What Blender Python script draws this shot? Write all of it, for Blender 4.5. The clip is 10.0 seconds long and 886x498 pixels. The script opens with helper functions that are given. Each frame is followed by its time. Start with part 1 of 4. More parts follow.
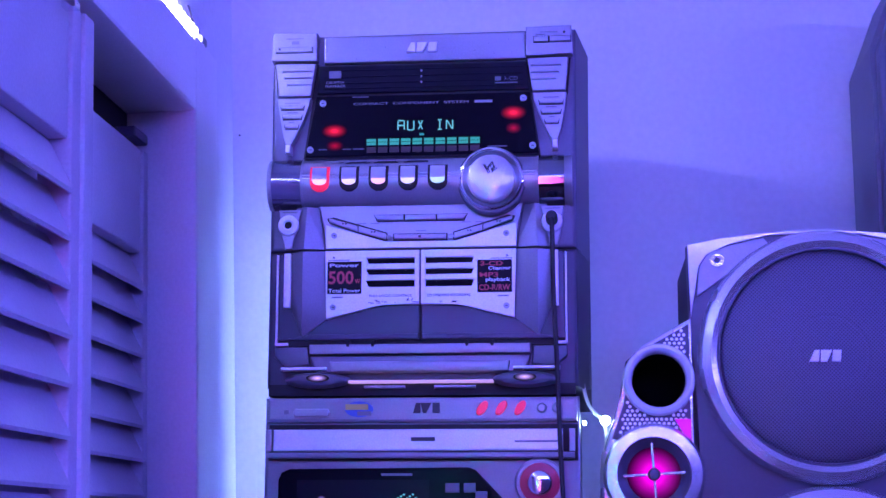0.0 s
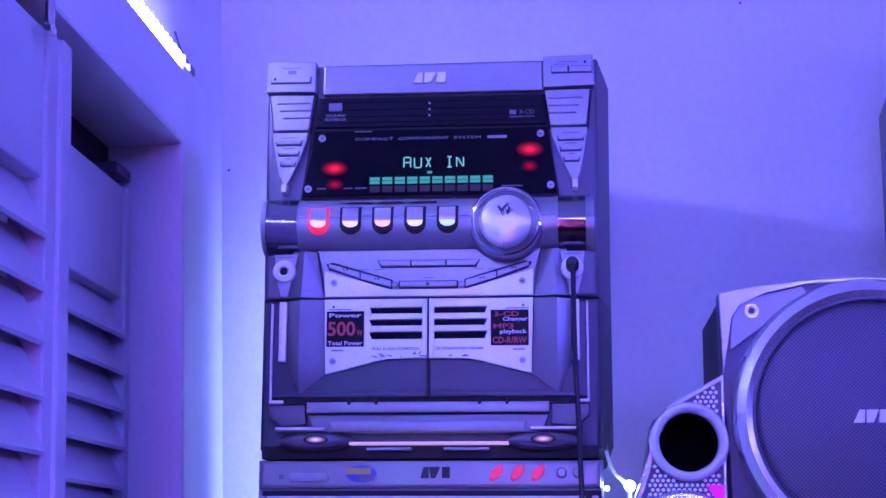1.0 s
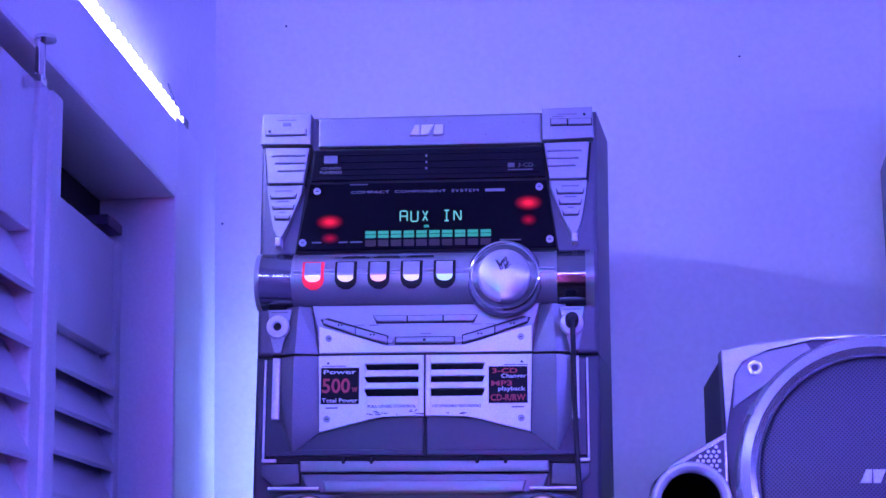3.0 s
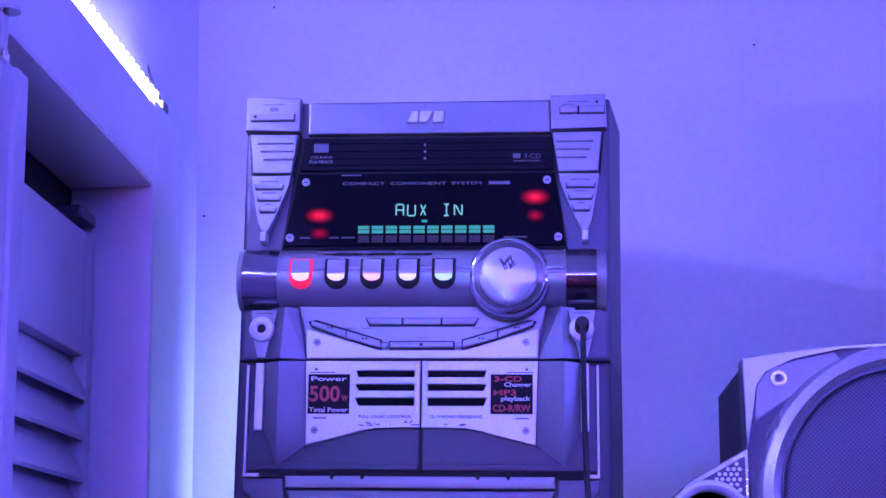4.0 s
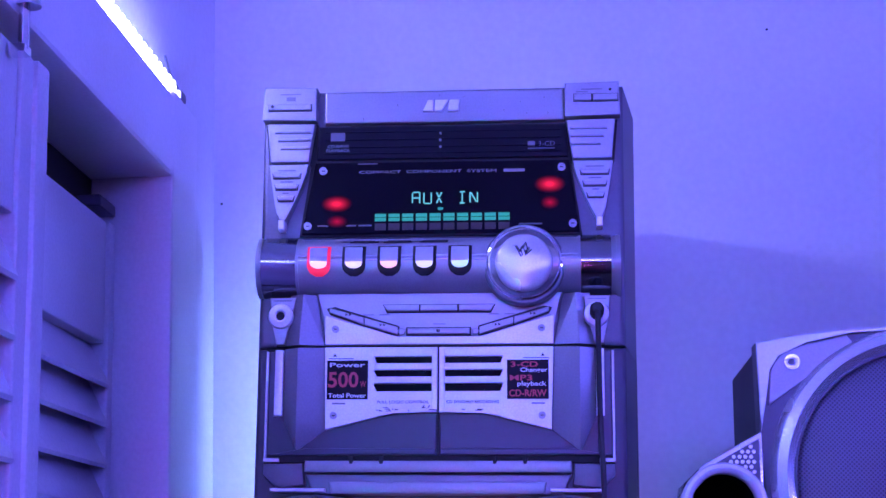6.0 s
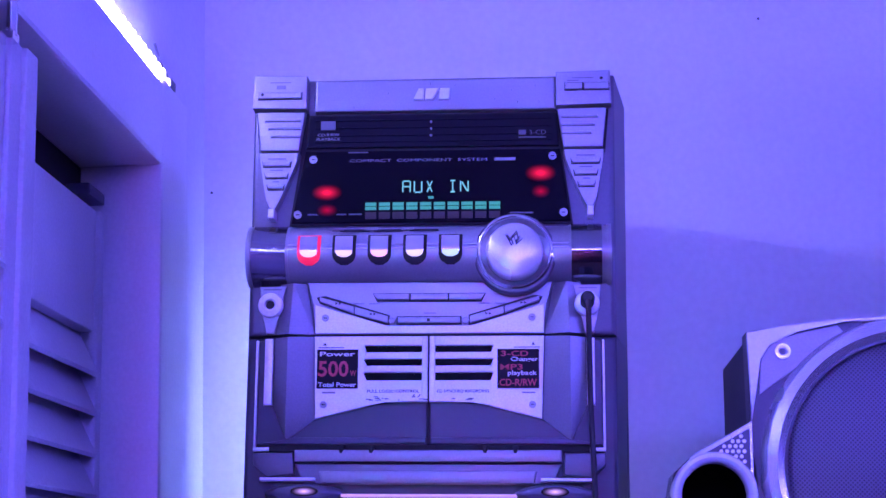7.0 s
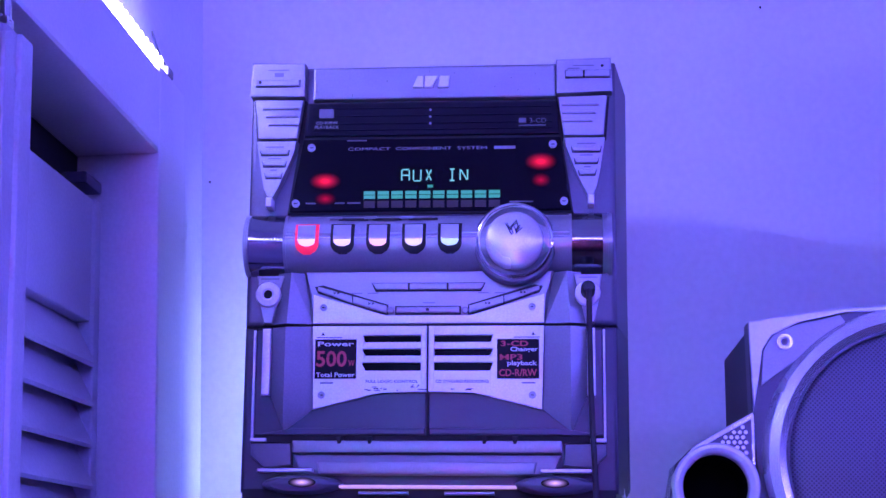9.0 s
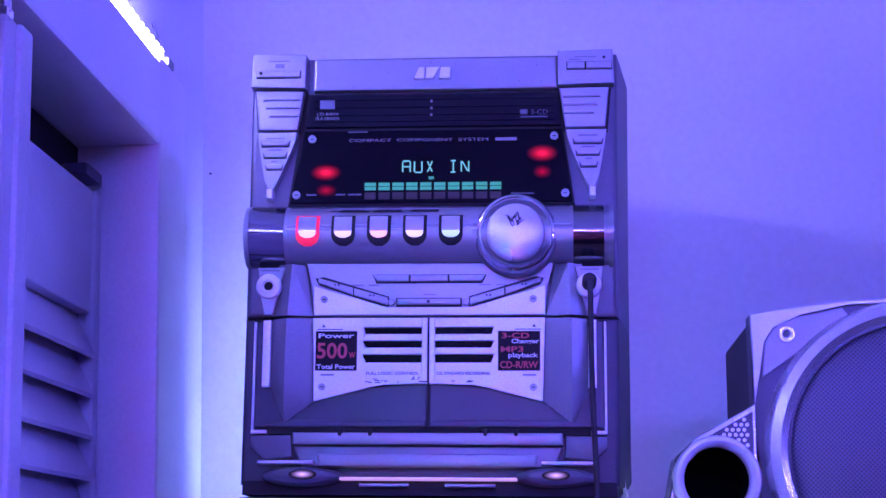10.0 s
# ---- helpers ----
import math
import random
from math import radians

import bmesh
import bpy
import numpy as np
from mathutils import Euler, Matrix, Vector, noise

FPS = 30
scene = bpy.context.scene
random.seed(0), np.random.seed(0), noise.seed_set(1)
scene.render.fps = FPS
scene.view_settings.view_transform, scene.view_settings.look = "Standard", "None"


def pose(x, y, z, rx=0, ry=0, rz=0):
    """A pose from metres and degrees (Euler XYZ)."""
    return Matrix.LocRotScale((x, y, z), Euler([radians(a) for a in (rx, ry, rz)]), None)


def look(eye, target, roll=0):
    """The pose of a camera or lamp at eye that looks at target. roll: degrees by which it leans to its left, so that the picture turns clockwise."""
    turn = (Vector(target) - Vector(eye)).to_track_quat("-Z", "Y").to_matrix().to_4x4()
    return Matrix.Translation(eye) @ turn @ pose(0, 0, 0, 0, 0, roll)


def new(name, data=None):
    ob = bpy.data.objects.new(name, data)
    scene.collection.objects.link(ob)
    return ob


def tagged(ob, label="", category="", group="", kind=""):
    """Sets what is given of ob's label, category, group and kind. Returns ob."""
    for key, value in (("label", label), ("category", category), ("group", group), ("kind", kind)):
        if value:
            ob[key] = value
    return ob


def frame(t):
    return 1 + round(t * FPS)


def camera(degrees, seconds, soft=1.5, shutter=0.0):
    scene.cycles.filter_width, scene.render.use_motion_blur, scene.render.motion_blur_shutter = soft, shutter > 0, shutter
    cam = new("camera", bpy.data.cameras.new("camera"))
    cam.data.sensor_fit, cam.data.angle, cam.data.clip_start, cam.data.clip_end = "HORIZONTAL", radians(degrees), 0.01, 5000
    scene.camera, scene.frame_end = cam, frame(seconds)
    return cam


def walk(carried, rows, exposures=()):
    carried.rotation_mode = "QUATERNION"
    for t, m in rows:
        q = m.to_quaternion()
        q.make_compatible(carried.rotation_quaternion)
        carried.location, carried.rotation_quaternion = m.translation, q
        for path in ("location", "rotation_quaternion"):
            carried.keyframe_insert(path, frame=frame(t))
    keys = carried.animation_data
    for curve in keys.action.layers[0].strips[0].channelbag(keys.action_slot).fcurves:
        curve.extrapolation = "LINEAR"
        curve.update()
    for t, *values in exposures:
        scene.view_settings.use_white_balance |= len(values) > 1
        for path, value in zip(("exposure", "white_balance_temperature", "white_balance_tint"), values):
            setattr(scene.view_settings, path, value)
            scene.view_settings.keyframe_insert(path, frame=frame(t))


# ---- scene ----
cam = camera(32.0, 10.0, soft=1.5)
PATH = [
    (0, (0.1500, -1.3405, 1.6600), (-0.0370, 0.6110, 2.0185), 0.12),
    (0.1, (0.1315, -1.2816, 1.6807), (-0.0385, 0.6754, 2.0366), 0.11),
    (0.2, (0.1236, -1.2563, 1.6896), (-0.0391, 0.7030, 2.0422), 0.11),
    (0.3, (0.1196, -1.2437, 1.6940), (-0.0394, 0.7168, 2.0468), 0.11),
    (0.5, (0.1170, -1.2353, 1.6970), (-0.0396, 0.7260, 2.0571), 0.11),
    (1, (0.1170, -1.2326, 1.6970), (-0.0475, 0.7200, 2.0927), 0.15),
    (1.5, (0.1170, -1.2325, 1.6970), (-0.0396, 0.7200, 2.1084), 0.09),
    (2, (0.1170, -1.2321, 1.6970), (-0.0392, 0.7140, 2.1353), 0.03),
    (2.5, (0.1170, -1.2302, 1.6970), (-0.0336, 0.7120, 2.1540), 0.06),
    (2.7, (0.1170, -1.2302, 1.6970), (-0.0393, 0.7120, 2.1626), 0.06),
    (3.8, (0.0950, -1.1156, 1.7270), (-0.0482, 0.8270, 2.1887), 0.68),
    (4, (0.0950, -1.1156, 1.7270), (-0.0425, 0.8270, 2.1851), 0.68),
    (4.5, (0.0950, -1.1164, 1.7270), (-0.0331, 0.8280, 2.1786), 0.57),
    (5, (0.0950, -1.1178, 1.7270), (-0.0370, 0.8300, 2.1672), 0.61),
    (5.5, (0.0950, -1.1306, 1.7270), (-0.0578, 0.8150, 2.1652), 0.39),
    (5.7, (0.0950, -1.1306, 1.7270), (-0.0618, 0.8150, 2.1652), 0.39),
    (6.8, (0.0950, -1.1267, 1.7270), (-0.0549, 0.8230, 2.1525), 0.40),
    (7, (0.0950, -1.1267, 1.7270), (-0.0499, 0.8230, 2.1505), 0.40),
    (7.5, (0.0950, -1.1250, 1.7270), (-0.0461, 0.8250, 2.1461), 0.42),
    (8, (0.0950, -1.1230, 1.7270), (-0.0485, 0.8280, 2.1452), 0.46),
    (8.5, (0.0950, -1.1204, 1.7270), (-0.0506, 0.8300, 2.1436), 0.48),
    (9, (0.0950, -1.1161, 1.7270), (-0.0503, 0.8350, 2.1404), 0.46),
    (9.5, (0.0950, -1.1154, 1.7270), (-0.0487, 0.8370, 2.1367), 0.51),
    (10, (0.0950, -1.1133, 1.7270), (-0.0520, 0.8400, 2.1310), 0.54),
]
TINTS = ((0, -11), (0.5, 0), (1, -3), (1.5, -9), (2, 0), (2.5, -12), (3.2, -8), (4, 1), (4.5, -21), (5, 1), (5.5, -22), (6.2, -10), (7, 8), (7.5, -20), (8, 5), (8.5, -21), (9, 5), (9.5, -19), (10, 6))
WHITE = [(t, 0.08, 6500, 15 + d) for t, d in TINTS]      # the colour-cycling strips tint the picture
walk(cam, [(t, look(eye, target, roll)) for t, eye, target, roll in PATH], WHITE)

# ---- light: LED strip on the door casing, unseen strips added on far walls ----
world = bpy.data.worlds.new("world")
world.use_nodes = True
world.node_tree.nodes["Background"].inputs[0].default_value = (0.25, 0.2, 1.0, 1)
world.node_tree.nodes["Background"].inputs[1].default_value = 0.05
scene.world = world
STRIP = (0.115, 0.138, 1.08)      # the strip's violet
STRIP_POWER = 185.0
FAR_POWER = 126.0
BACK_POWER = 170.0

# ---- materials ----
def mat(name, color, rough=0.5, metal=0.0, grain=0.06, scale=60.0, bump=0.05, stain=0.1, coat=0.0, bump_scale=0.0, spec=0.5):
    """A painted, plastic or metal surface with fine grain, broad stains and a slight relief."""
    m = bpy.data.materials.new(name)
    m.use_nodes = True
    nt = m.node_tree
    b = nt.nodes["Principled BSDF"]
    tc = nt.nodes.new("ShaderNodeTexCoord")
    fine = nt.nodes.new("ShaderNodeTexNoise")
    fine.inputs["Scale"].default_value = scale * 10
    fine.inputs["Detail"].default_value = 3
    broad = nt.nodes.new("ShaderNodeTexNoise")
    broad.inputs["Scale"].default_value = scale / 8
    broad.inputs["Detail"].default_value = 4
    for n in (fine, broad):
        nt.links.new(tc.outputs["Object"], n.inputs["Vector"])
    def spread(node, amount):
        r = nt.nodes.new("ShaderNodeMapRange")
        r.inputs["From Min"].default_value, r.inputs["From Max"].default_value = 0.3, 0.7
        r.inputs["To Min"].default_value, r.inputs["To Max"].default_value = 1 - amount, 1 + amount * 0.4
        nt.links.new(node.outputs["Fac"], r.inputs["Value"])
        return r
    f, g = spread(fine, grain), spread(broad, stain)
    mul = nt.nodes.new("ShaderNodeMath")
    mul.operation = "MULTIPLY"
    nt.links.new(f.outputs[0], mul.inputs[0])
    nt.links.new(g.outputs[0], mul.inputs[1])
    mix = nt.nodes.new("ShaderNodeVectorMath")
    mix.operation = "SCALE"
    mix.inputs[0].default_value = color
    nt.links.new(mul.outputs[0], mix.inputs["Scale"])
    nt.links.new(mix.outputs[0], b.inputs["Base Color"])
    rr = nt.nodes.new("ShaderNodeMapRange")
    rr.inputs["To Min"].default_value, rr.inputs["To Max"].default_value = max(0.02, rough - 0.1), min(1, rough + 0.1)
    nt.links.new(broad.outputs["Fac"], rr.inputs["Value"])
    nt.links.new(rr.outputs[0], b.inputs["Roughness"])
    b.inputs["Metallic"].default_value = metal
    b.inputs["Specular IOR Level"].default_value = spec
    b.inputs["Coat Weight"].default_value = coat
    if bump:
        bp = nt.nodes.new("ShaderNodeBump")
        bp.inputs["Strength"].default_value = bump
        bp.inputs["Distance"].default_value = 0.001
        nt.links.new((broad if bump_scale else fine).outputs["Fac"], bp.inputs["Height"])
        nt.links.new(bp.outputs[0], b.inputs["Normal"])
    return m


def glow(name, color, power, base=(0.02, 0.02, 0.02)):
    m = bpy.data.materials.new(name)
    m.use_nodes = True
    b = m.node_tree.nodes["Principled BSDF"]
    b.inputs["Base Color"].default_value = (*base, 1)
    b.inputs["Roughness"].default_value = 0.4
    b.inputs["Emission Color"].default_value = (*color, 1)
    b.inputs["Emission Strength"].default_value = power
    return m


def soft_glow(name, color, power):
    """A lamp behind smoked plastic: brightest in the middle, fading to the rim of its lens."""
    m = glow(name, color, power, (0.005, 0.005, 0.008))
    m.node_tree.nodes["Principled BSDF"].inputs["Specular IOR Level"].default_value = 0.04
    m.node_tree.nodes["Principled BSDF"].inputs["Roughness"].default_value = 0.15
    nt = m.node_tree
    tc = nt.nodes.new("ShaderNodeTexCoord")
    mp = nt.nodes.new("ShaderNodeMapping")
    mp.inputs["Location"].default_value = (-1, 0, -1)
    mp.inputs["Scale"].default_value = (2, 0, 2)
    gr = nt.nodes.new("ShaderNodeTexGradient")
    gr.gradient_type = "QUADRATIC_SPHERE"
    mu = nt.nodes.new("ShaderNodeMath")
    mu.operation = "MULTIPLY"
    mu.inputs[1].default_value = power
    nt.links.new(tc.outputs["Generated"], mp.inputs["Vector"])
    nt.links.new(mp.outputs[0], gr.inputs["Vector"])
    nt.links.new(gr.outputs["Fac"], mu.inputs[0])
    nt.links.new(mu.outputs[0], nt.nodes["Principled BSDF"].inputs["Emission Strength"])
    return m


def perforated(name, color, scale):
    """Stamped sheet steel: small round holes, dark inside."""
    m = mat(name, color, 0.45, 0.4, bump=0)
    nt = m.node_tree
    b = nt.nodes["Principled BSDF"]
    tc = nt.nodes["Texture Coordinate"]
    vo = nt.nodes.new("ShaderNodeTexVoronoi")
    vo.inputs["Scale"].default_value = scale
    vo.inputs["Randomness"].default_value = 0.0
    flat = nt.nodes.new("ShaderNodeMapping")
    flat.inputs["Scale"].default_value = (1, 0, 1)
    flat.inputs["Rotation"].default_value = (0, radians(45), 0)
    nt.links.new(tc.outputs["Object"], flat.inputs["Vector"])
    nt.links.new(flat.outputs[0], vo.inputs["Vector"])
    st = nt.nodes.new("ShaderNodeMapRange")
    st.inputs["From Min"].default_value, st.inputs["From Max"].default_value = 0.24, 0.36
    st.inputs["To Min"].default_value, st.inputs["To Max"].default_value = 0.48, 1.0
    nt.links.new(vo.outputs["Distance"], st.inputs["Value"])
    old = b.inputs["Base Color"].links[0].from_socket
    mx = nt.nodes.new("ShaderNodeVectorMath")
    mx.operation = "SCALE"
    nt.links.new(old, mx.inputs[0])
    nt.links.new(st.outputs[0], mx.inputs["Scale"])
    nt.links.new(mx.outputs[0], b.inputs["Base Color"])
    bp = nt.nodes.new("ShaderNodeBump")
    bp.inputs["Strength"].default_value, bp.inputs["Distance"].default_value = 0.25, 0.001
    nt.links.new(st.outputs[0], bp.inputs["Height"])
    nt.links.new(bp.outputs[0], b.inputs["Normal"])
    return m


WALL = mat("wall_paint", (0.74, 0.73, 0.75), 0.6, grain=0.05, scale=14, bump=0.18, stain=0.09)
# far walls, out of view, toned dark so gloss parts reflect less light
FARWALL = mat("darkened_far_wall", (0.06, 0.057, 0.07), 0.6, grain=0.03, scale=12, bump=0.12, stain=0.1)
TRIM = mat("gloss_trim_paint", (0.78, 0.77, 0.79), 0.32, grain=0.06, scale=30, bump=0.12, stain=0.16)
DOORP = mat("louvre_door_paint", (0.7, 0.69, 0.72), 0.42, grain=0.08, scale=35, bump=0.18, stain=0.22)
WOOD = mat("dark_track_wood", (0.009, 0.007, 0.009), 0.7, scale=30, stain=0.4)
# unseen floor, its brown darkened to weaken bounce light and chrome reflections
FLOOR = mat("floor_boards", (0.09, 0.06, 0.05), 0.5, scale=15, stain=0.3)
STANDM = mat("stand_laminate", (0.12, 0.09, 0.08), 0.5, scale=20, stain=0.3)
SILVER = mat("silver_plastic", (0.33, 0.33, 0.35), 0.36, 0.55, grain=0.08, scale=70, bump=0.04, stain=0.22)
SILVER_D = mat("dull_silver_plastic", (0.23, 0.22, 0.27), 0.36, 0.5, grain=0.08, scale=70, bump=0.04, stain=0.25)
SILVER_L = mat("light_silver_plastic", (0.39, 0.39, 0.42), 0.34, 0.45, grain=0.08, scale=70, bump=0.04, stain=0.2)
PLATE = mat("brushed_plate", (0.9, 0.9, 0.92), 0.34, 0.25, grain=0.1, scale=70, bump=0.05, stain=0.2)
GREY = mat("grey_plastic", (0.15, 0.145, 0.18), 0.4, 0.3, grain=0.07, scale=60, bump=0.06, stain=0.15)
DARKG = mat("shaded_grey_plastic", (0.06, 0.054, 0.085), 0.38, 0.25, grain=0.07, scale=60, bump=0.05, stain=0.15)
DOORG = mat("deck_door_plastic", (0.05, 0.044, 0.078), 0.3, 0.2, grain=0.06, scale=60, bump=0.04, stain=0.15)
COVER = mat("painted_steel_cover", (0.1, 0.095, 0.12), 0.42, 0.3, grain=0.08, scale=40, bump=0.08, stain=0.15)
DARK = mat("dark_gap", (0.012, 0.012, 0.015), 0.7, bump=0)
BLACK = mat("black_gloss", (0.005, 0.005, 0.008), 0.15, grain=0.02, bump=0, stain=0.2, spec=0.04)
# near-black colour puts the shade of the port's hollow into the material
VOID = mat("port_shade", (0.004, 0.004, 0.005), 0.8, bump=0, spec=0.02)
SMOKE = mat("smoked_window", (0.010, 0.010, 0.016), 0.2, grain=0.05, bump=0.02, stain=0.3, spec=0.07)
CHROME = mat("chrome", (0.82, 0.82, 0.84), 0.1, 1.0, grain=0.03, bump=0, stain=0.06)
SLEEVE = mat("dark_chrome", (0.3, 0.3, 0.33), 0.07, 1.0, grain=0.03, bump=0, stain=0.1)
KNOBM = mat("worn_knob_metal", (0.85, 0.84, 0.86), 0.27, 0.45, grain=0.1, scale=80, bump=0.05, stain=0.25)
SCUFF = mat("dark_mark", (0.03, 0.028, 0.036), 0.6, bump=0)
RUBBER = mat("black_rubber", (0.015, 0.015, 0.018), 0.55, bump=0.05)
PRINT = mat("white_print", (0.75, 0.75, 0.78), 0.5, bump=0)
PRINTG = mat("grey_print", (0.17, 0.165, 0.2), 0.5, bump=0)
PRINTM = mat("pale_grey_print", (0.34, 0.33, 0.37), 0.5, bump=0)
PRINTR = mat("red_print", (0.62, 0.06, 0.08), 0.5, bump=0)
STICK = mat("black_sticker", (0.014, 0.01, 0.015), 0.35, bump=0, spec=0.1)
YELLOW = mat("yellow_print", (0.6, 0.5, 0.12), 0.5, bump=0)
BLUEB = mat("blue_badge", (0.06, 0.12, 0.45), 0.35, bump=0)
SPKSIDE = mat("speaker_vinyl", (0.06, 0.06, 0.07), 0.5, grain=0.1, scale=40, bump=0.1, stain=0.2)
SPKREAR = mat("rear_speaker_vinyl", (0.15, 0.15, 0.17), 0.5, grain=0.1, scale=40, bump=0.1, stain=0.2)
SPKFACE = mat("speaker_silver", (0.74, 0.74, 0.77), 0.25, 0.75, grain=0.05, scale=40, bump=0, stain=0.12)
EDGE = mat("pale_silver_paint", (0.92, 0.92, 0.94), 0.25, 0.05, grain=0.05, scale=40, bump=0.02, stain=0.12, coat=0.4)
SPKDARK = mat("speaker_dark_trim", (0.09, 0.085, 0.115), 0.35, 0.3, grain=0.05, scale=40, bump=0.05)
GRILLE = perforated("perforated_grille", (0.14, 0.125, 0.18), 440)
TEAL = glow("teal_display", (0.03, 0.52, 0.40), 0.62)
TEALT = glow("pale_teal_display", (0.2, 0.75, 0.8), 0.85)
DIM = mat("dim_segment", (0.04, 0.02, 0.014), 0.5, bump=0)
REDG = soft_glow("red_lamp", (1.0, 0.012, 0.075), 1.5)
REDDIM = soft_glow("dim_red_lamp", (1.0, 0.004, 0.06), 0.55)
REDRIM = glow("red_button_rim", (1.0, 0.02, 0.1), 0.75, (0.4, 0.02, 0.04))
REDBAND = mat("red_band", (0.5, 0.03, 0.07), 0.3, bump=0)
REDKEY = glow("red_key", (1.0, 0.03, 0.1), 0.45, (0.7, 0.05, 0.1))
BTNGLOWS = [glow("button_light", c, 0.95, (0.5, 0.5, 0.5)) for c in ((1.0, 0.6, 0.7), (0.8, 0.62, 1.0), (1.0, 0.5, 0.72), (0.75, 0.66, 0.95), (0.45, 0.72, 1.0))]
PINKG = glow("pink_light_strip", (0.72, 0.42, 1.0), 0.6, (0.5, 0.4, 0.5))
LENSG = soft_glow("violet_lamp", (0.5, 0.3, 1.0), 2.2)
MAGENTA = glow("magenta_light", (0.85, 0.0, 0.9), 0.7, (0.2, 0.02, 0.2))
DISH = soft_glow("magenta_dish_light", (0.95, 0.0, 0.85), 2.2)
LEDM = glow("led_strip_light", STRIP, STRIP_POWER, (0.8, 0.8, 0.8))
# LEDF, LEDP, LEDB and LEDE light strips added out of view
LEDF = glow("added_south_light", (0.128, 0.112, 1.10), FAR_POWER * 1.12, (0.8, 0.8, 0.8))
LEDP = glow("added_pink_light", (0.9, 0.12, 0.85), 52.0, (0.8, 0.8, 0.8))
LEDB = glow("added_blue_light", (0.04, 0.5, 1.0), 66.0, (0.8, 0.8, 0.8))
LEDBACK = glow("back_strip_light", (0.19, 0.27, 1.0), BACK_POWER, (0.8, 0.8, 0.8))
LEDE = glow("added_east_light", (0.130, 0.112, 1.10), FAR_POWER * 1.5, (0.8, 0.8, 0.8))
LEDDOT = glow("led_chip", (0.8, 0.75, 1.0), 40.0, (0.8, 0.8, 0.8))
BULB = glow("white_led", (0.5, 0.78, 1.0), 55.0, (0.8, 0.8, 0.8))

# ---- building blocks ----
def box(bm, x0, x1, y0, y1, z0, z1, bevel=0.0, seg=2):
    r = bmesh.ops.create_cube(bm, size=1.0)
    for v in r["verts"]:
        v.co = Vector(((x0 + x1) / 2 + v.co.x * (x1 - x0), (y0 + y1) / 2 + v.co.y * (y1 - y0), (z0 + z1) / 2 + v.co.z * (z1 - z0)))
    if bevel:
        edges = list({e for v in r["verts"] for e in v.link_edges})
        bmesh.ops.bevel(bm, geom=edges, offset=bevel, segments=seg, affect="EDGES", profile=0.6)
    return bm


def prism(bm, pts, y0, y1, bevel=0.0, seg=2):
    """A plate of the outline pts (x, z), from the front y0 back to y1, its front rim rounded."""
    area = sum(a[0] * b[1] - b[0] * a[1] for a, b in zip(pts, pts[1:] + pts[:1]))
    if area < 0:
        pts = pts[::-1]
    front = [bm.verts.new((x, y0, z)) for x, z in pts]
    back = [bm.verts.new((x, y1, z)) for x, z in pts]
    f = bm.faces.new(front)
    bm.faces.new(back[::-1])
    n = len(pts)
    for i in range(n):
        bm.faces.new((front[i], back[i], back[(i + 1) % n], front[(i + 1) % n]))
    if bevel:
        bmesh.ops.bevel(bm, geom=list(f.edges), offset=bevel, segments=seg, affect="EDGES", profile=0.6)
    return bm


def lathe(bm, cx, cz, profile, n=48, sx=1.0, sz=1.0):
    """Turns (radius, y) pairs round the axis through (cx, cz) that points at the room."""
    rings = []
    for r, y in profile:
        if r < 1e-6:
            rings.append([bm.verts.new((cx, y, cz))])
        else:
            rings.append([bm.verts.new((cx + r * sx * math.cos(a), y, cz + r * sz * math.sin(a))) for a in (2 * math.pi * i / n for i in range(n))])
    for a, b in zip(rings, rings[1:]):
        for i in range(n):
            j = (i + 1) % n
            if len(a) == 1 and len(b) == 1:
                continue
            if len(a) == 1:
                bm.faces.new((a[0], b[j], b[i]))
            elif len(b) == 1:
                bm.faces.new((a[i], a[j], b[0]))
            else:
                bm.faces.new((a[i], a[j], b[j], b[i]))
    bmesh.ops.recalc_face_normals(bm, faces=bm.faces[:])
    return bm


def rod(bm, x0, x1, cy, cz, r, n=48):
    """A round bar along x."""
    rings = [[bm.verts.new((x, cy + r * math.cos(a), cz + r * math.sin(a))) for a in (2 * math.pi * i / n for i in range(n))] for x in (x0, x1)]
    for i in range(n):
        j = (i + 1) % n
        bm.faces.new((rings[0][i], rings[0][j], rings[1][j], rings[1][i]))
    bm.faces.new(rings[0][::-1])
    bm.faces.new(rings[1])
    bmesh.ops.recalc_face_normals(bm, faces=bm.faces[:])
    return bm


ORIGIN = {}


def thing(name, base, label, category, group="", kind=""):
    ob = new(name)
    ob.location = base
    ob.empty_display_size = 0.02
    ORIGIN[ob.name] = Vector(base)
    return tagged(ob, label, category, group, kind)


def smooth(me, angle=40):
    bmx = bmesh.new()
    bmx.from_mesh(me)
    lim = radians(angle)
    for f in bmx.faces:
        f.smooth = True
    for e in bmx.edges:
        areas = sorted(f.calc_area() for f in e.link_faces)
        if len(areas) != 2 or e.calc_face_angle(0) > lim or areas[1] > 6 * areas[0]:
            e.smooth = False
    bmx.to_mesh(me)
    bmx.free()


def part(name, bm, material, parent=None, label="", kind="", category=""):
    """Links bm, drawn in the room's metres, as one mesh under a thing or a part."""
    org = ORIGIN[parent.name] if parent else Vector((0, 0, 0))
    me = bpy.data.meshes.new(name)
    bmesh.ops.translate(bm, verts=bm.verts[:], vec=-org)
    bm.to_mesh(me)
    bm.free()
    me.materials.append(material)
    smooth(me)
    ob = new(name, me)
    if parent:
        ob.parent = parent
        ORIGIN[ob.name] = org
    return tagged(ob, label, category, "", kind)


def B(*a, **k):
    return box(bmesh.new(), *a, **k)


def P(*a, **k):
    return prism(bmesh.new(), *a, **k)


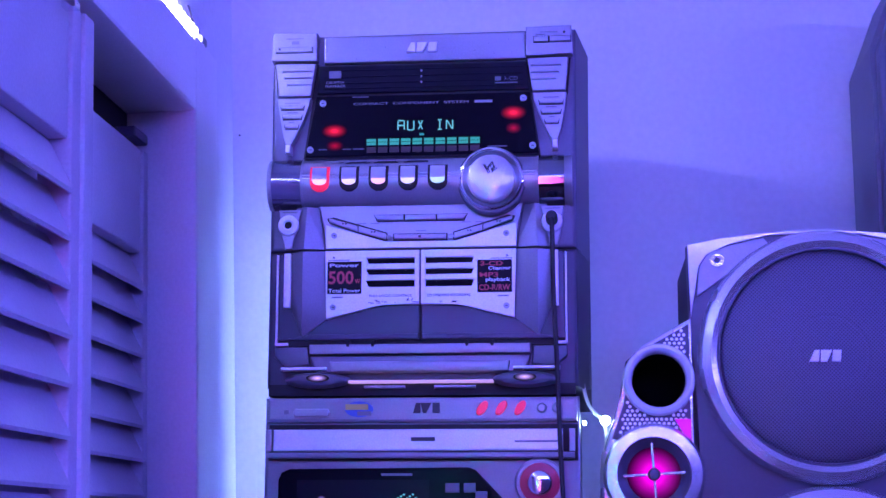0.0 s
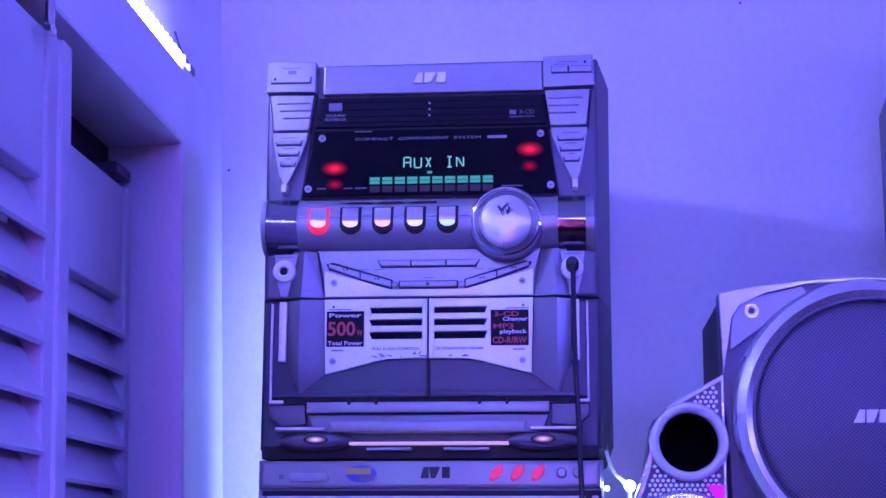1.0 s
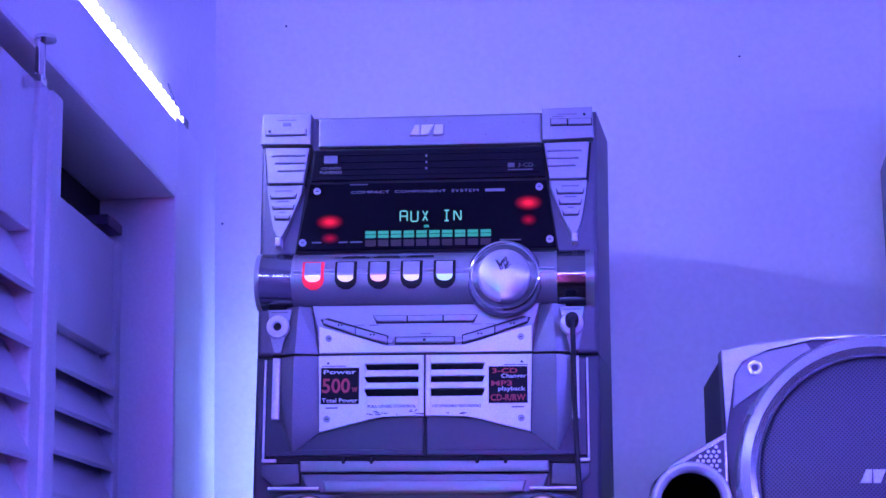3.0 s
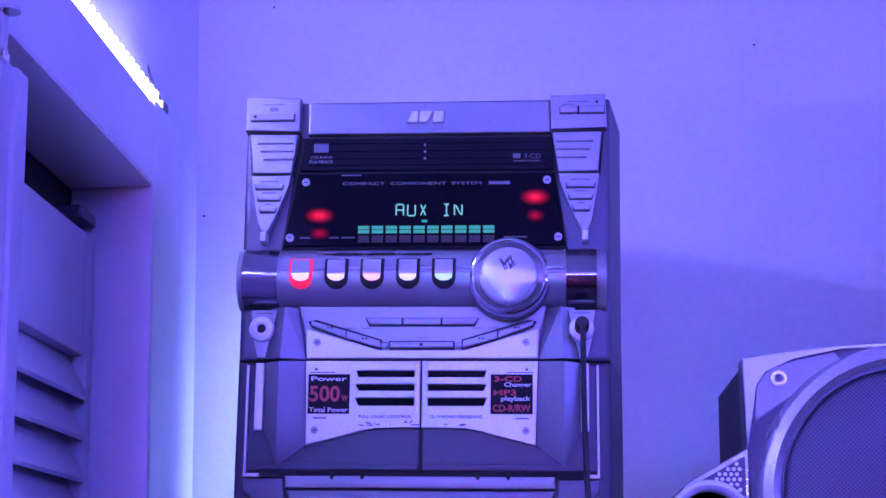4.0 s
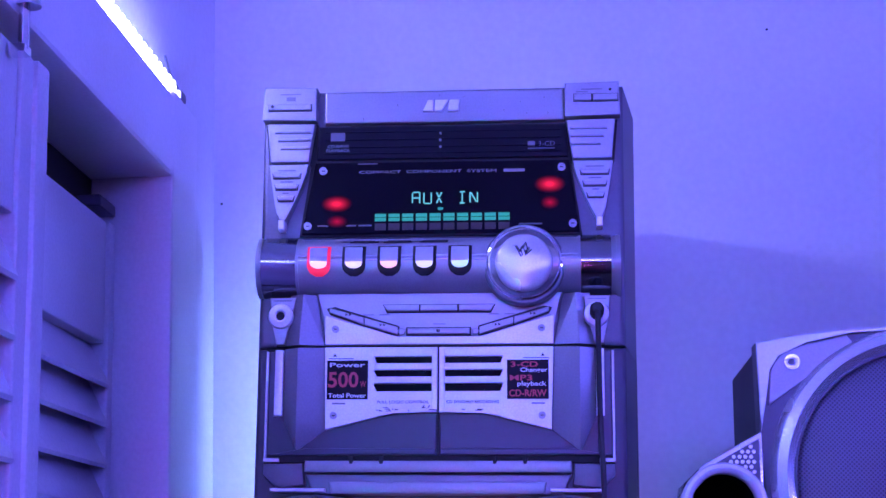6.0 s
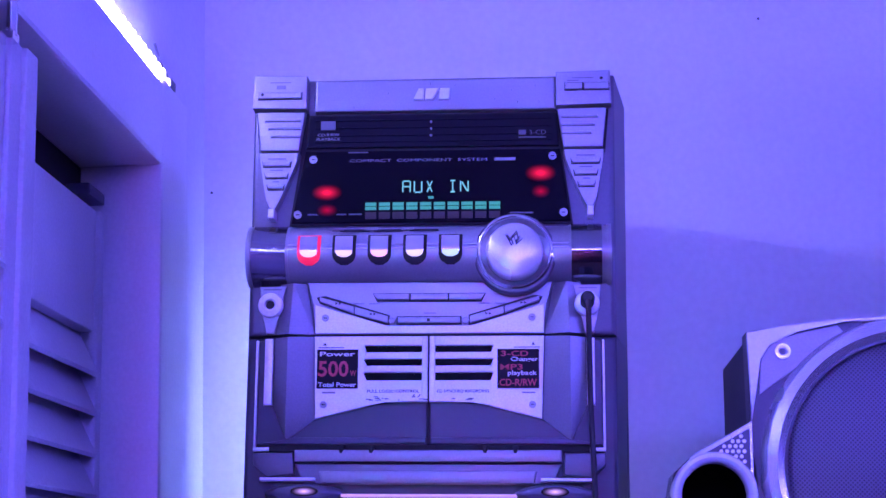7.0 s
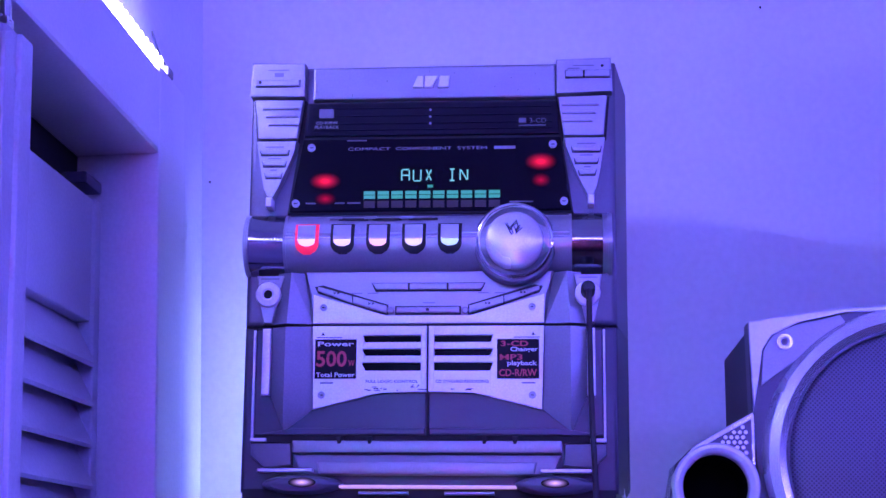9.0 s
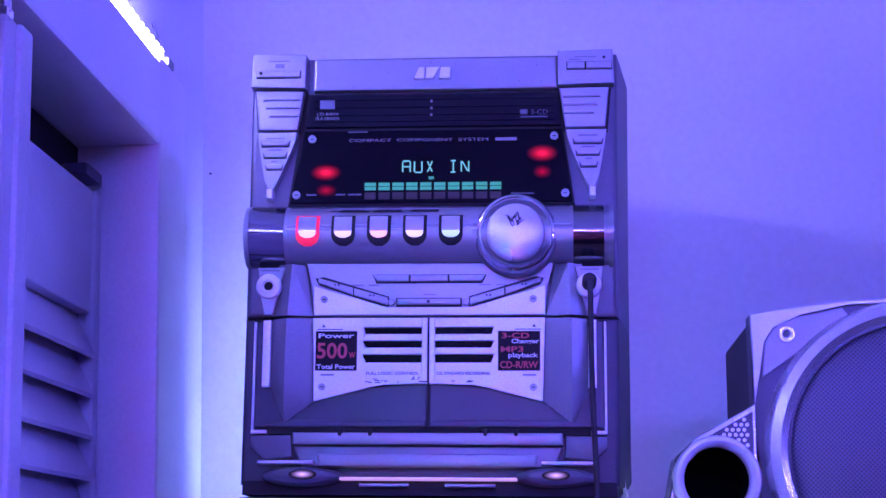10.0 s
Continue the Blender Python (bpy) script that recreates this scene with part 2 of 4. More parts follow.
def L(*a, **k):
    return lathe(bmesh.new(), *a, **k)


def writing(name, body, x, z, width, height, y, material, parent, label="", bold=0.0):
    """Words in the built-in font, as a flat mesh width x height centred on (x, z), facing the room."""
    cu = bpy.data.curves.new(name, "FONT")
    cu.body, cu.size, cu.align_x, cu.align_y, cu.offset, cu.resolution_u = body, 1.0, "LEFT", "BOTTOM", bold, 3
    tmp = bpy.data.objects.new(name, cu)
    scene.collection.objects.link(tmp)
    dg = bpy.context.evaluated_depsgraph_get()
    me = bpy.data.meshes.new_from_object(tmp.evaluated_get(dg))
    bpy.data.objects.remove(tmp)
    co = np.array([v.co[:] for v in me.vertices])
    lo, hi = co.min(0), co.max(0)
    org = ORIGIN[parent.name]
    for v in me.vertices:
        u, w = (v.co.x - lo[0]) / (hi[0] - lo[0]) - 0.5, (v.co.y - lo[1]) / (hi[1] - lo[1]) - 0.5
        v.co = Vector((x + u * width, y, z + w * height)) - org
    me.materials.clear()
    me.materials.append(material)
    ob = new(name, me)
    ob.parent = parent
    ORIGIN[ob.name] = org
    return tagged(ob, label)


def wire(bm, pts, r, n=8, smoothing=6):
    """A round cord through the points."""
    path = []
    pts = [Vector(p) for p in pts]
    for i in range(len(pts) - 1):
        p0, p1, p2, p3 = pts[max(i - 1, 0)], pts[i], pts[i + 1], pts[min(i + 2, len(pts) - 1)]
        for k in range(smoothing):
            t = k / smoothing
            path.append(0.5 * ((2 * p1) + (p2 - p0) * t + (2 * p0 - 5 * p1 + 4 * p2 - p3) * t * t + (3 * p1 - p0 - 3 * p2 + p3) * t ** 3))
    path.append(pts[-1])
    rings = []
    for i, p in enumerate(path):
        d = (path[min(i + 1, len(path) - 1)] - path[max(i - 1, 0)]).normalized()
        a = d.cross(Vector((0.3, 1, 0.2))).normalized()
        b = d.cross(a)
        rings.append([bm.verts.new(p + r * (a * math.cos(2 * math.pi * k / n) + b * math.sin(2 * math.pi * k / n))) for k in range(n)])
    for a, b in zip(rings, rings[1:]):
        for k in range(n):
            bm.faces.new((a[k], a[(k + 1) % n], b[(k + 1) % n], b[k]))
    bm.faces.new(rings[0][::-1])
    bm.faces.new(rings[-1])
    bmesh.ops.recalc_face_normals(bm, faces=bm.faces[:])
    return bm


# ---- the room ----
XW, YB, XR, YF, ZC = -0.272, 0.43, 2.3, -2.7, 2.6      # left wall, back wall, right wall, wall behind the camera, ceiling
def setting(name, bm, material, label, category):
    return part(name, bm, material, None, label, "structure", category)

setting("floor", B(XW - 0.9, XR + 0.1, YF - 0.1, YB + 0.1, -0.1, 0), FLOOR, "unseen boarded floor of the small room, toned dark to weaken bounce", "floor")
setting("ceiling", B(XW - 0.9, XR + 0.1, YF - 0.1, YB + 0.1, ZC, ZC + 0.1), WALL, "plain white painted ceiling", "ceiling")
setting("wall_north", B(XW - 0.1, XR, YB, YB + 0.1, 0, ZC), WALL, "smooth white painted wall in violet light", "wall")
setting("wall_east", B(XR, XR + 0.1, YF, YB + 0.1, 0, ZC), FARWALL, "plain unseen wall, toned dark for reflections", "wall")
setting("wall_south", B(XW, XR, YF - 0.1, YF, 0, ZC), FARWALL, "plain unseen wall, toned dark for reflections", "wall")
JAMB, HEAD, DOOR_END = 0.168, 2.086, -1.45             # the closet opening
w = bmesh.new()
box(w, XW - 0.1, XW, JAMB + 0.012, YB - 0.0005, 0, ZC)
box(w, XW - 0.1, XW, DOOR_END, JAMB + 0.012, HEAD + 0.012, ZC)
box(w, XW - 0.1, XW, YF - 0.1, DOOR_END, 0, ZC)
setting("wall_west", w, WALL, "white painted wall with a closet opening", "wall")
setting("closet_wall", B(XW - 0.8, XW - 0.75, DOOR_END - 0.1, JAMB + 0.1, 0, ZC), WALL, "plain wall at the back of the closet", "wall")
for y0 in (DOOR_END - 0.1, JAMB + 0.1):
    setting("closet_wall", B(XW - 0.75, XW - 0.1, y0, y0 + 0.05, 0, ZC), WALL, "plain side wall of the closet", "wall")

# plain casing with eased edges round the opening, and the lining boards
XC = -0.25
door_trim = thing("door_trim", (XC, JAMB, 0), "white gloss-painted wooden casing round the closet", "door trim", kind="structure")
HT = 2.166
def casing_leg(name, y_in, y_out):
    bm = bmesh.new()
    s = 1 if y_out > y_in else -1
    prof = [(XW, y_in), (XC - 0.004, y_in), (XC - 0.001, y_in + s * 0.001), (XC, y_in + s * 0.004), (XC, y_out - s * 0.008), (XC - 0.003, y_out - s * 0.002), (XC - 0.008, y_out), (XW, y_out)]
    lo = [bm.verts.new((x, y, 0)) for x, y in prof]
    hi = [bm.verts.new((x, y, HT)) for x, y in prof]
    n = len(prof)
    for i in range(n):
        bm.faces.new((lo[i], lo[(i + 1) % n], hi[(i + 1) % n], hi[i]))
    bm.faces.new(lo)
    bm.faces.new(hi)
    bmesh.ops.recalc_face_normals(bm, faces=bm.faces[:])
    return part(name, bm, TRIM, door_trim)

casing_leg("casing_leg", JAMB, JAMB + 0.098)
casing_leg("casing_leg", DOOR_END, DOOR_END - 0.093)
bm = bmesh.new()
prof = [(XW, 0.0), (XC - 0.004, 0.0), (XC - 0.001, 0.001), (XC, 0.004), (XC, HT - HEAD - 0.006), (XC - 0.004, HT - HEAD), (XW, HT - HEAD)]
a = [bm.verts.new((x - 0.0006, JAMB, HEAD + d)) for x, d in prof]
b = [bm.verts.new((x - 0.0006, DOOR_END, HEAD + d)) for x, d in prof]
for i in range(len(prof)):
    bm.faces.new((a[i], a[(i + 1) % len(prof)], b[(i + 1) % len(prof)], b[i]))
bm.faces.new(a)
bm.faces.new(b)
bmesh.ops.recalc_face_normals(bm, faces=bm.faces[:])
part("casing_head", bm, TRIM, door_trim)
part("lining_board", B(XW - 0.1, XW, JAMB + 0.001, JAMB + 0.012, 0, HEAD), TRIM, door_trim)
part("lining_board", B(XW - 0.1, XW, DOOR_END, JAMB + 0.001, HEAD + 0.001, HEAD + 0.012), TRIM, door_trim)
part("track", B(-0.345, -0.323, DOOR_END, JAMB, 2.03, HEAD), WOOD, door_trim, "dark sliding track over the doors")
part("pivot_bracket", B(-0.322, -0.300, JAMB - 0.048, JAMB - 0.002, 2.050, 2.060, bevel=0.002), SPKDARK, door_trim, "dark metal pivot bracket")


def louvre_door(y0, y1, xf, top, rail, first, pitch, st, label):
    """A louvred leaf: two stiles, rails and slanting slats; xf its front, y0 to y1 its width."""
    d = thing("louvre_door", (xf, (y0 + y1) / 2, 0.02), label, "door", "louvred closet doors")
    t = 0.028
    part("stile", B(xf - t, xf, y0, y0 + st, 0.02, top, bevel=0.002), DOORP, d)
    part("stile", B(xf - t, xf, y1 - st, y1, 0.02, top, bevel=0.002), DOORP, d)
    part("top_rail", B(xf - t + 0.002, xf - 0.003, y0 + st, y1 - st, rail, top, bevel=0.002), DOORP, d)
    part("bottom_rail", B(xf - t + 0.002, xf - 0.003, y0 + st, y1 - st, 0.02, 0.16, bevel=0.002), DOORP, d)
    bm = bmesh.new()
    pr = [(xf - 0.018, 0.022), (xf - 0.020, 0.020), (xf - 0.0015, -0.0215), (xf + 0.001, -0.022), (xf + 0.002, -0.019)]
    ra = [bm.verts.new((x, y0 + st, z)) for x, z in pr]
    rb = [bm.verts.new((x, y1 - st, z)) for x, z in pr]
    for i in range(5):
        bm.faces.new((ra[i], ra[(i + 1) % 5], rb[(i + 1) % 5], rb[i]))
    bm.faces.new(ra)
    bm.faces.new(rb)
    bmesh.ops.recalc_face_normals(bm, faces=bm.faces[:])
    jit = random.Random(len(label))
    slat = None
    z = first
    while z > 0.18:
        if slat is None:
            bmesh.ops.translate(bm, verts=bm.verts[:], vec=(0, 0, z))
            slat = part("slat", bm, DOORP, d)
        else:
            o = new("slat", slat.data)
            o.parent = d
            o.location = (jit.uniform(-0.0008, 0.0008), 0, z - first + jit.uniform(-0.0012, 0.0012))
        z -= pitch
    return d

far_leaf = louvre_door(-0.225, 0.1665, -0.300, 2.042, 1.9355, 1.9185, 0.0342, 0.016, "white painted louvred closet door set back in its track")
near_leaf = louvre_door(-0.85, -0.160, -0.254, 2.070, 1.960, 1.938, 0.0378, 0.044, "white painted louvred closet door standing proud in front")
part("edge_strip", B(-0.256, -0.2505, -0.184, -0.161, 0.02, 2.0695, bevel=0.002), DOORP, near_leaf)
pin = bmesh.new()
bmesh.ops.create_cone(pin, cap_ends=True, segments=16, radius1=0.0035, radius2=0.0035, depth=0.03, matrix=Matrix.Translation((-0.2462, -0.226, 2.077)))
bmesh.ops.create_cone(pin, cap_ends=True, segments=16, radius1=0.008, radius2=0.0075, depth=0.003, matrix=Matrix.Translation((-0.2432, -0.226, 2.0915)))
box(pin, -0.2540, -0.2432, -0.232, -0.220, 2.058, 2.0635)
part("guide_pin", pin, CHROME, near_leaf, "short steel guide pin")

# LED strip on top of the casing
strip = thing("led_strip", (XC, 0.2, HT), "glowing violet-white LED strip stuck along the door casing", "light strip")
part("tape", B(XC - 0.012, XC - 0.009, DOOR_END, 0.192, HT + 0.0005, HT + 0.013), PRINT, strip)
part("diffuser", B(XC - 0.009, XC - 0.005, DOOR_END, 0.190, HT + 0.001, HT + 0.0125, bevel=0.0015), LEDM, strip, "bright glowing strip of LEDs")
bm = bmesh.new()
y = 0.189
while y > -0.6:
    box(bm, XC - 0.0055, XC - 0.0035, y - 0.006, y, HT + 0.0015, HT + 0.0145)
    y -= 0.0166
part("led_chip", bm, LEDDOT, strip, kind="stuff")
part("end_clip", B(XC - 0.012, XC + 0.001, 0.193, 0.212, HT + 0.0005, HT + 0.009, bevel=0.0015), PRINTG, strip, "small clear end connector")
part("lead", wire(bmesh.new(), [(XC - 0.006, 0.21, HT + 0.005), (XC - 0.004, 0.220, HT + 0.009), (XC - 0.014, 0.215, HT + 0.03), (XC - 0.020, 0.213, HT + 0.05)], 0.0012), PRINTG, strip)
# unseen strips behind the camera, added to light the fronts and colour reflections
for m, bx, lab in ((LEDE, (XR - 0.02, XR - 0.005, YF + 0.1, YB - 0.1, 2.3, 2.32), "unseen violet LED strip assumed along the top of the wall"),
                   (LEDF, (XW + 0.1, 1.35, YF + 0.005, YF + 0.02, 2.40, 2.44), "unseen violet LED strip assumed along the top of the wall"),
                   (LEDP, (0.02, 0.036, YF + 0.005, YF + 0.02, 0.9, 2.25), "unseen upright pink LED strip added for reflections"),
                   (LEDB, (-0.24, -0.226, YF + 0.005, YF + 0.02, 0.9, 2.25), "unseen upright pale blue LED strip added for reflections")):
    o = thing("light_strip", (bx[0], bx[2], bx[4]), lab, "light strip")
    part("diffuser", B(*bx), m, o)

# unseen strip for the wall's glow; added cheek keeps light off closet wall
rear_strip = thing("light_strip", (-0.12, 0.369, 1.5), "unseen pale blue LED strip behind the hi-fi, shielded towards the closet", "light strip")
part("diffuser", B(-0.124, -0.116, 0.3710, 0.3750, 1.48, 2.04), LEDBACK, rear_strip)
part("light_shield", box(B(-0.13, -0.110, 0.3685, 0.3705, 1.48, 2.04), -0.13, -0.1275, 0.3705, 0.3738, 1.48, 2.04), PRINTG, rear_strip)

# the old closet wall leans a little out of plumb
LEAN = Matrix.Translation((XW, 0, 2.08)) @ Matrix.Rotation(radians(-2.0), 4, "Y") @ Matrix.Translation((-XW, 0, -2.08))
for o in scene.objects:
    if o.parent is None and o.name.split(".")[0] in ("wall_west", "closet_wall", "door_trim", "louvre_door", "led_strip"):
        o.matrix_basis = LEAN @ o.matrix_basis

# small marks on the paint
for x, z in ((-0.2655, 2.128), (-0.2, 2.36), (0.31, 2.31)):
    part("paint_speck", L(x, z, [(0, YB - 0.0012), (0.0011, YB - 0.0010), (0.0013, YB)], 10), SCUFF, None, "tiny dark speck on the wall paint", "structure", "speck")

# ---- the stand ----
ST = 1.45
stand = thing("stand", (0.4, 0.1, 0), "tall dark laminate chest carrying the hi-fi", "cabinet")
part("top", B(-0.2, 1.0, -0.05, 0.415, ST - 0.025, ST, bevel=0.003), STANDM, stand)
part("body", B(-0.18, 0.98, -0.03, 0.41, 0.03, ST - 0.025), STANDM, stand)
part("plinth", B(-0.17, 0.97, -0.01, 0.40, 0, 0.03), STANDM, stand)

# ---- the upper hi-fi ----
Z0 = 1.783


def mx(pts, side):
    """Outline heights above the unit's foot; side -1 as drawn, 1 mirrored."""
    return [((x if side < 0 else 0.002 - x), Z0 + h) for x, h in pts]


def rect(x0, x1, h0, h1):
    return [(x0, h0), (x1, h0), (x1, h1), (x0, h1)]


hifi = thing("mini_hifi", (0, 0.15, Z0), "silver mini hi-fi with lit display and twin cassette deck", "stereo")
part("cover", B(-0.149, 0.151, 0.0805, 0.36, Z0 + 0.006, Z0 + 0.316, bevel=0.003), COVER, hifi, "dark painted steel cover")


def shell(fronts, backs, y0, y1, bevel):
    """A hollowless moulding whose outline grows from the front to the back."""
    bm = bmesh.new()
    f = [bm.verts.new((x, y0, z)) for x, z in fronts]
    k = [bm.verts.new((x, y1, z)) for x, z in backs]
    top = bm.faces.new(f)
    bm.faces.new(k[::-1])
    for i in range(len(f)):
        j = (i + 1) % len(f)
        bm.faces.new((f[i], k[i], k[j], f[j]))
    bmesh.ops.bevel(bm, geom=list(top.edges), offset=bevel, segments=3, affect="EDGES", profile=0.6)
    return bm


# lower half coloured darker than the upper to carry the fall of light
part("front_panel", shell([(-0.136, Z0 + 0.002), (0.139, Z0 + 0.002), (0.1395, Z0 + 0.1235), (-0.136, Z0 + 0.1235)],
                          [(-0.147, Z0 + 0.004), (0.149, Z0 + 0.004), (0.1505, Z0 + 0.1245), (-0.1475, Z0 + 0.1245)], 0.004, 0.079, 0.003), DARKG, hifi, "lower front panel, its grey darkened for shade")
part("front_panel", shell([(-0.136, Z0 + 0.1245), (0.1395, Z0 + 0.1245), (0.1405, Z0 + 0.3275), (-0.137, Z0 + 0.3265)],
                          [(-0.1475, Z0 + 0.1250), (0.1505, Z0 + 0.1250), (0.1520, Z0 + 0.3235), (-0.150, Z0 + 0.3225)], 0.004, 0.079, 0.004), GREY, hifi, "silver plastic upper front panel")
for side in (-1, 1):
    cap = part("top_cap", P(mx([(-0.1365, 0.3005), (-0.0945, 0.2995), (-0.0945, 0.3262), (-0.1355, 0.3272)], side), -0.008, 0.006, 0.0015), SILVER_L, hifi, "light silver corner cap")
    if side < 0:
        part("button", P(mx(rect(-0.132, -0.0985, 0.3075, 0.3125), side), -0.0105, -0.007, 0.0008), SILVER_L, cap)
        part("button_shadow", P(mx(rect(-0.1325, -0.098, 0.3070, 0.3130), side), -0.0083, -0.007), DARK, cap)
        part("power_lamp", L(-0.1285, Z0 + 0.3105, [(0, -0.0112), (0.0012, -0.0112), (0.0012, -0.0104)], 12), DARK, cap)
    else:
        for x0, x1 in ((0.1035, 0.1165), (0.1178, 0.1365)):
            part("button", P([(a, Z0 + h) for a, h in rect(x0, x1, 0.3115, 0.3165)], -0.0105, -0.007, 0.0008), SILVER_L, cap)
        part("button_shadow", P([(a, Z0 + h) for a, h in rect(0.103, 0.137, 0.3108, 0.3172)], -0.0083, -0.007), DARK, cap)
        part("sensor", L(0.131, Z0 + 0.3205, [(0, -0.0086), (0.0011, -0.0086), (0.0011, -0.0078)], 12), DARK, cap)
    part("print_bar", P(mx(rect(-0.123, -0.107, 0.3205, 0.3212), side), -0.0084, -0.0078), PRINTG, cap)
    part("print_bar", P(mx(rect(-0.118, -0.111, 0.3155, 0.3185) if side < 0 else rect(-0.112, -0.103, 0.3185, 0.3192), side), -0.0084, -0.0078), PRINTG, cap)
    # hinged flap with ridges
    part("flap_gap", P(mx([(-0.1345, 0.2992), (-0.094, 0.2985), (-0.0985, 0.2655), (-0.1315, 0.2655)], side), 0.0005, 0.006), DARK, hifi)
    flap = part("flap", P(mx([(-0.1325, 0.2978), (-0.0955, 0.2972), (-0.1, 0.2668), (-0.1295, 0.2668)], side), -0.007, 0.004, 0.0012), SILVER_L, hifi)
    for k, h in enumerate((0.2895, 0.2832, 0.2768)):
        part("ridge", P(mx([(-0.1265 + 0.0025 * k, h), (-0.0985, h), (-0.0985, h + 0.0022), (-0.1255 + 0.0025 * k, h + 0.0022)], side), -0.0085, -0.0065, 0.0006), SILVER, flap)
    # tapering wing with three keys
    arc = [(-0.1305, 0.2655), (-0.0995, 0.2655)]
    arc += [(-0.0995 - 0.0175 * (k / 6) ** 1.2, 0.2655 - 0.0445 * k / 6) for k in range(1, 7)]
    arc += [(-0.1220 - 0.0085 * (k / 6) ** 0.8, 0.221 + 0.0445 * k / 6) for k in range(0, 6)]
    wing = part("wing", P(mx(arc, side), -0.006, 0.005, 0.0012), SILVER_L, hifi)
    for x0, x1, h in ((-0.1275, -0.1055, 0.2545), (-0.1255, -0.1075, 0.2455), (-0.1235, -0.1105, 0.2365)):
        part("key", P(mx([(x0 + 0.0012, h), (x1 - 0.0012, h), (x1, h + 0.0035), (x0, h + 0.0035)], side), -0.0078, -0.0055, 0.0006), SILVER_L, wing)
        part("key_gap", P(mx([(x0 + 0.0006, h - 0.0012), (x1 - 0.0002, h - 0.0012), (x1 + 0.0005, h + 0.0038), (x0 - 0.0005, h + 0.0038)], side), -0.0063, -0.0055), SCUFF, wing)
        part("print_bar", P(mx(rect(x0 + 0.004, x1 - 0.004, h + 0.0055, h + 0.0065), side), -0.0063, -0.0058), PRINTG, wing)
    part("tip", P(mx([(-0.1218, 0.2135), (-0.1172, 0.2135), (-0.1172, 0.2208), (-0.1218, 0.2208)], side), -0.009, 0.004, 0.0008), PLATE, hifi)

bar = part("top_bar", P(mx([(-0.0885, 0.2985), (0.096, 0.2985), (0.0955, 0.3235), (-0.0885, 0.3235)], -1), -0.003, 0.006, 0.0015), SILVER, hifi, "brushed silver top bar with a raised badge")
for x0, x1, x2, x3 in ((-0.0125, -0.0045, -0.0042, -0.0085), (-0.0035, 0.0025, 0.0072, -0.0028), (0.0068, 0.0150, 0.0158, 0.0082)):
    part("badge", P([(x0, Z0 + 0.3065), (x1, Z0 + 0.3065), (x2, Z0 + 0.3155), (x3, Z0 + 0.3155)], -0.006, -0.002, 0.0008), PLATE, bar, "raised silver emblem block")

# smoked window: disc trays above, display below
part("window_frame", P(mx([(-0.0935, 0.2965), (0.0985, 0.2965), (0.1005, 0.266), (0.1085, 0.2095), (-0.1065, 0.2095), (-0.0985, 0.266)], -1), 0.0, 0.008), DARK, hifi)
trays = part("disc_window", P(mx([(-0.0925, 0.2952), (0.0972, 0.2952), (0.0985, 0.2695), (-0.0945, 0.2695)], -1), -0.0028, 0.004, 0.001), SMOKE, hifi, "dark smoked window over three disc trays")
for h in (0.2905, 0.2845, 0.2785, 0.2735):
    part("tray_line", P(mx(rect(-0.088, 0.093, h, h + 0.0012), -1), -0.0036, -0.0024, 0.0004), SMOKE, trays)
for h in (0.2892, 0.2838, 0.2785):
    part("mark", L(0.0012, Z0 + h, [(0, -0.0042), (0.0009, -0.0042), (0.0009, -0.003)], 10), PRINTM, trays)
part("emblem", P([(a, Z0 + h) for a, h in rect(-0.0835, -0.0725, 0.2838, 0.2905)], -0.0042, -0.003), PRINTG, trays)
writing("lettering", "CD-R/RW", -0.0775, Z0 + 0.2795, 0.0165, 0.0024, -0.0043, PRINTM, trays)
writing("lettering", "PLAYBACK", -0.0775, Z0 + 0.2762, 0.0185, 0.0024, -0.0043, PRINTM, trays)
writing("lettering", "3-CD", 0.0825, Z0 + 0.2795, 0.0125, 0.0036, -0.0043, PRINTG, trays)
part("print_bar", P([(a, Z0 + h) for a, h in rect(0.068, 0.0735, 0.278, 0.2815)], -0.0043, -0.003), PRINTG, trays)
part("print_bar", P([(a, Z0 + h) for a, h in rect(0.068, 0.0885, 0.2755, 0.2762)], -0.0043, -0.003), PRINTG, trays)

display = part("display", P(mx([(-0.0952, 0.2672), (0.0992, 0.2672), (0.1068, 0.2108), (-0.1048, 0.2108)], -1), -0.002, 0.004, 0.001), BLACK, hifi, "glossy black display panel with teal characters")
DY = -0.0026
writing("lettering", "COMPACT  COMPONENT  SYSTEM", -0.0085, Z0 + 0.2592, 0.105, 0.0023, DY, PRINTM, display)
part("print_bar", P([(a, Z0 + h) for a, h in rect(0.0495, 0.0655, 0.2582, 0.2604)], DY, DY + 0.0006), PRINTM, display)
part("print_bar", P([(a, Z0 + h) for a, h in rect(-0.062, -0.047, 0.2655, 0.2662)], DY, DY + 0.0006), PRINTG, display)
for x0, x1 in ((-0.0925, -0.079), (-0.0765, -0.063), (-0.061, -0.051), (0.061, 0.0785)):
    part("print_bar", P([(a, Z0 + h) for a, h in rect(x0, x1, 0.2168, 0.2178)], DY, DY + 0.0006), PRINTG, display)


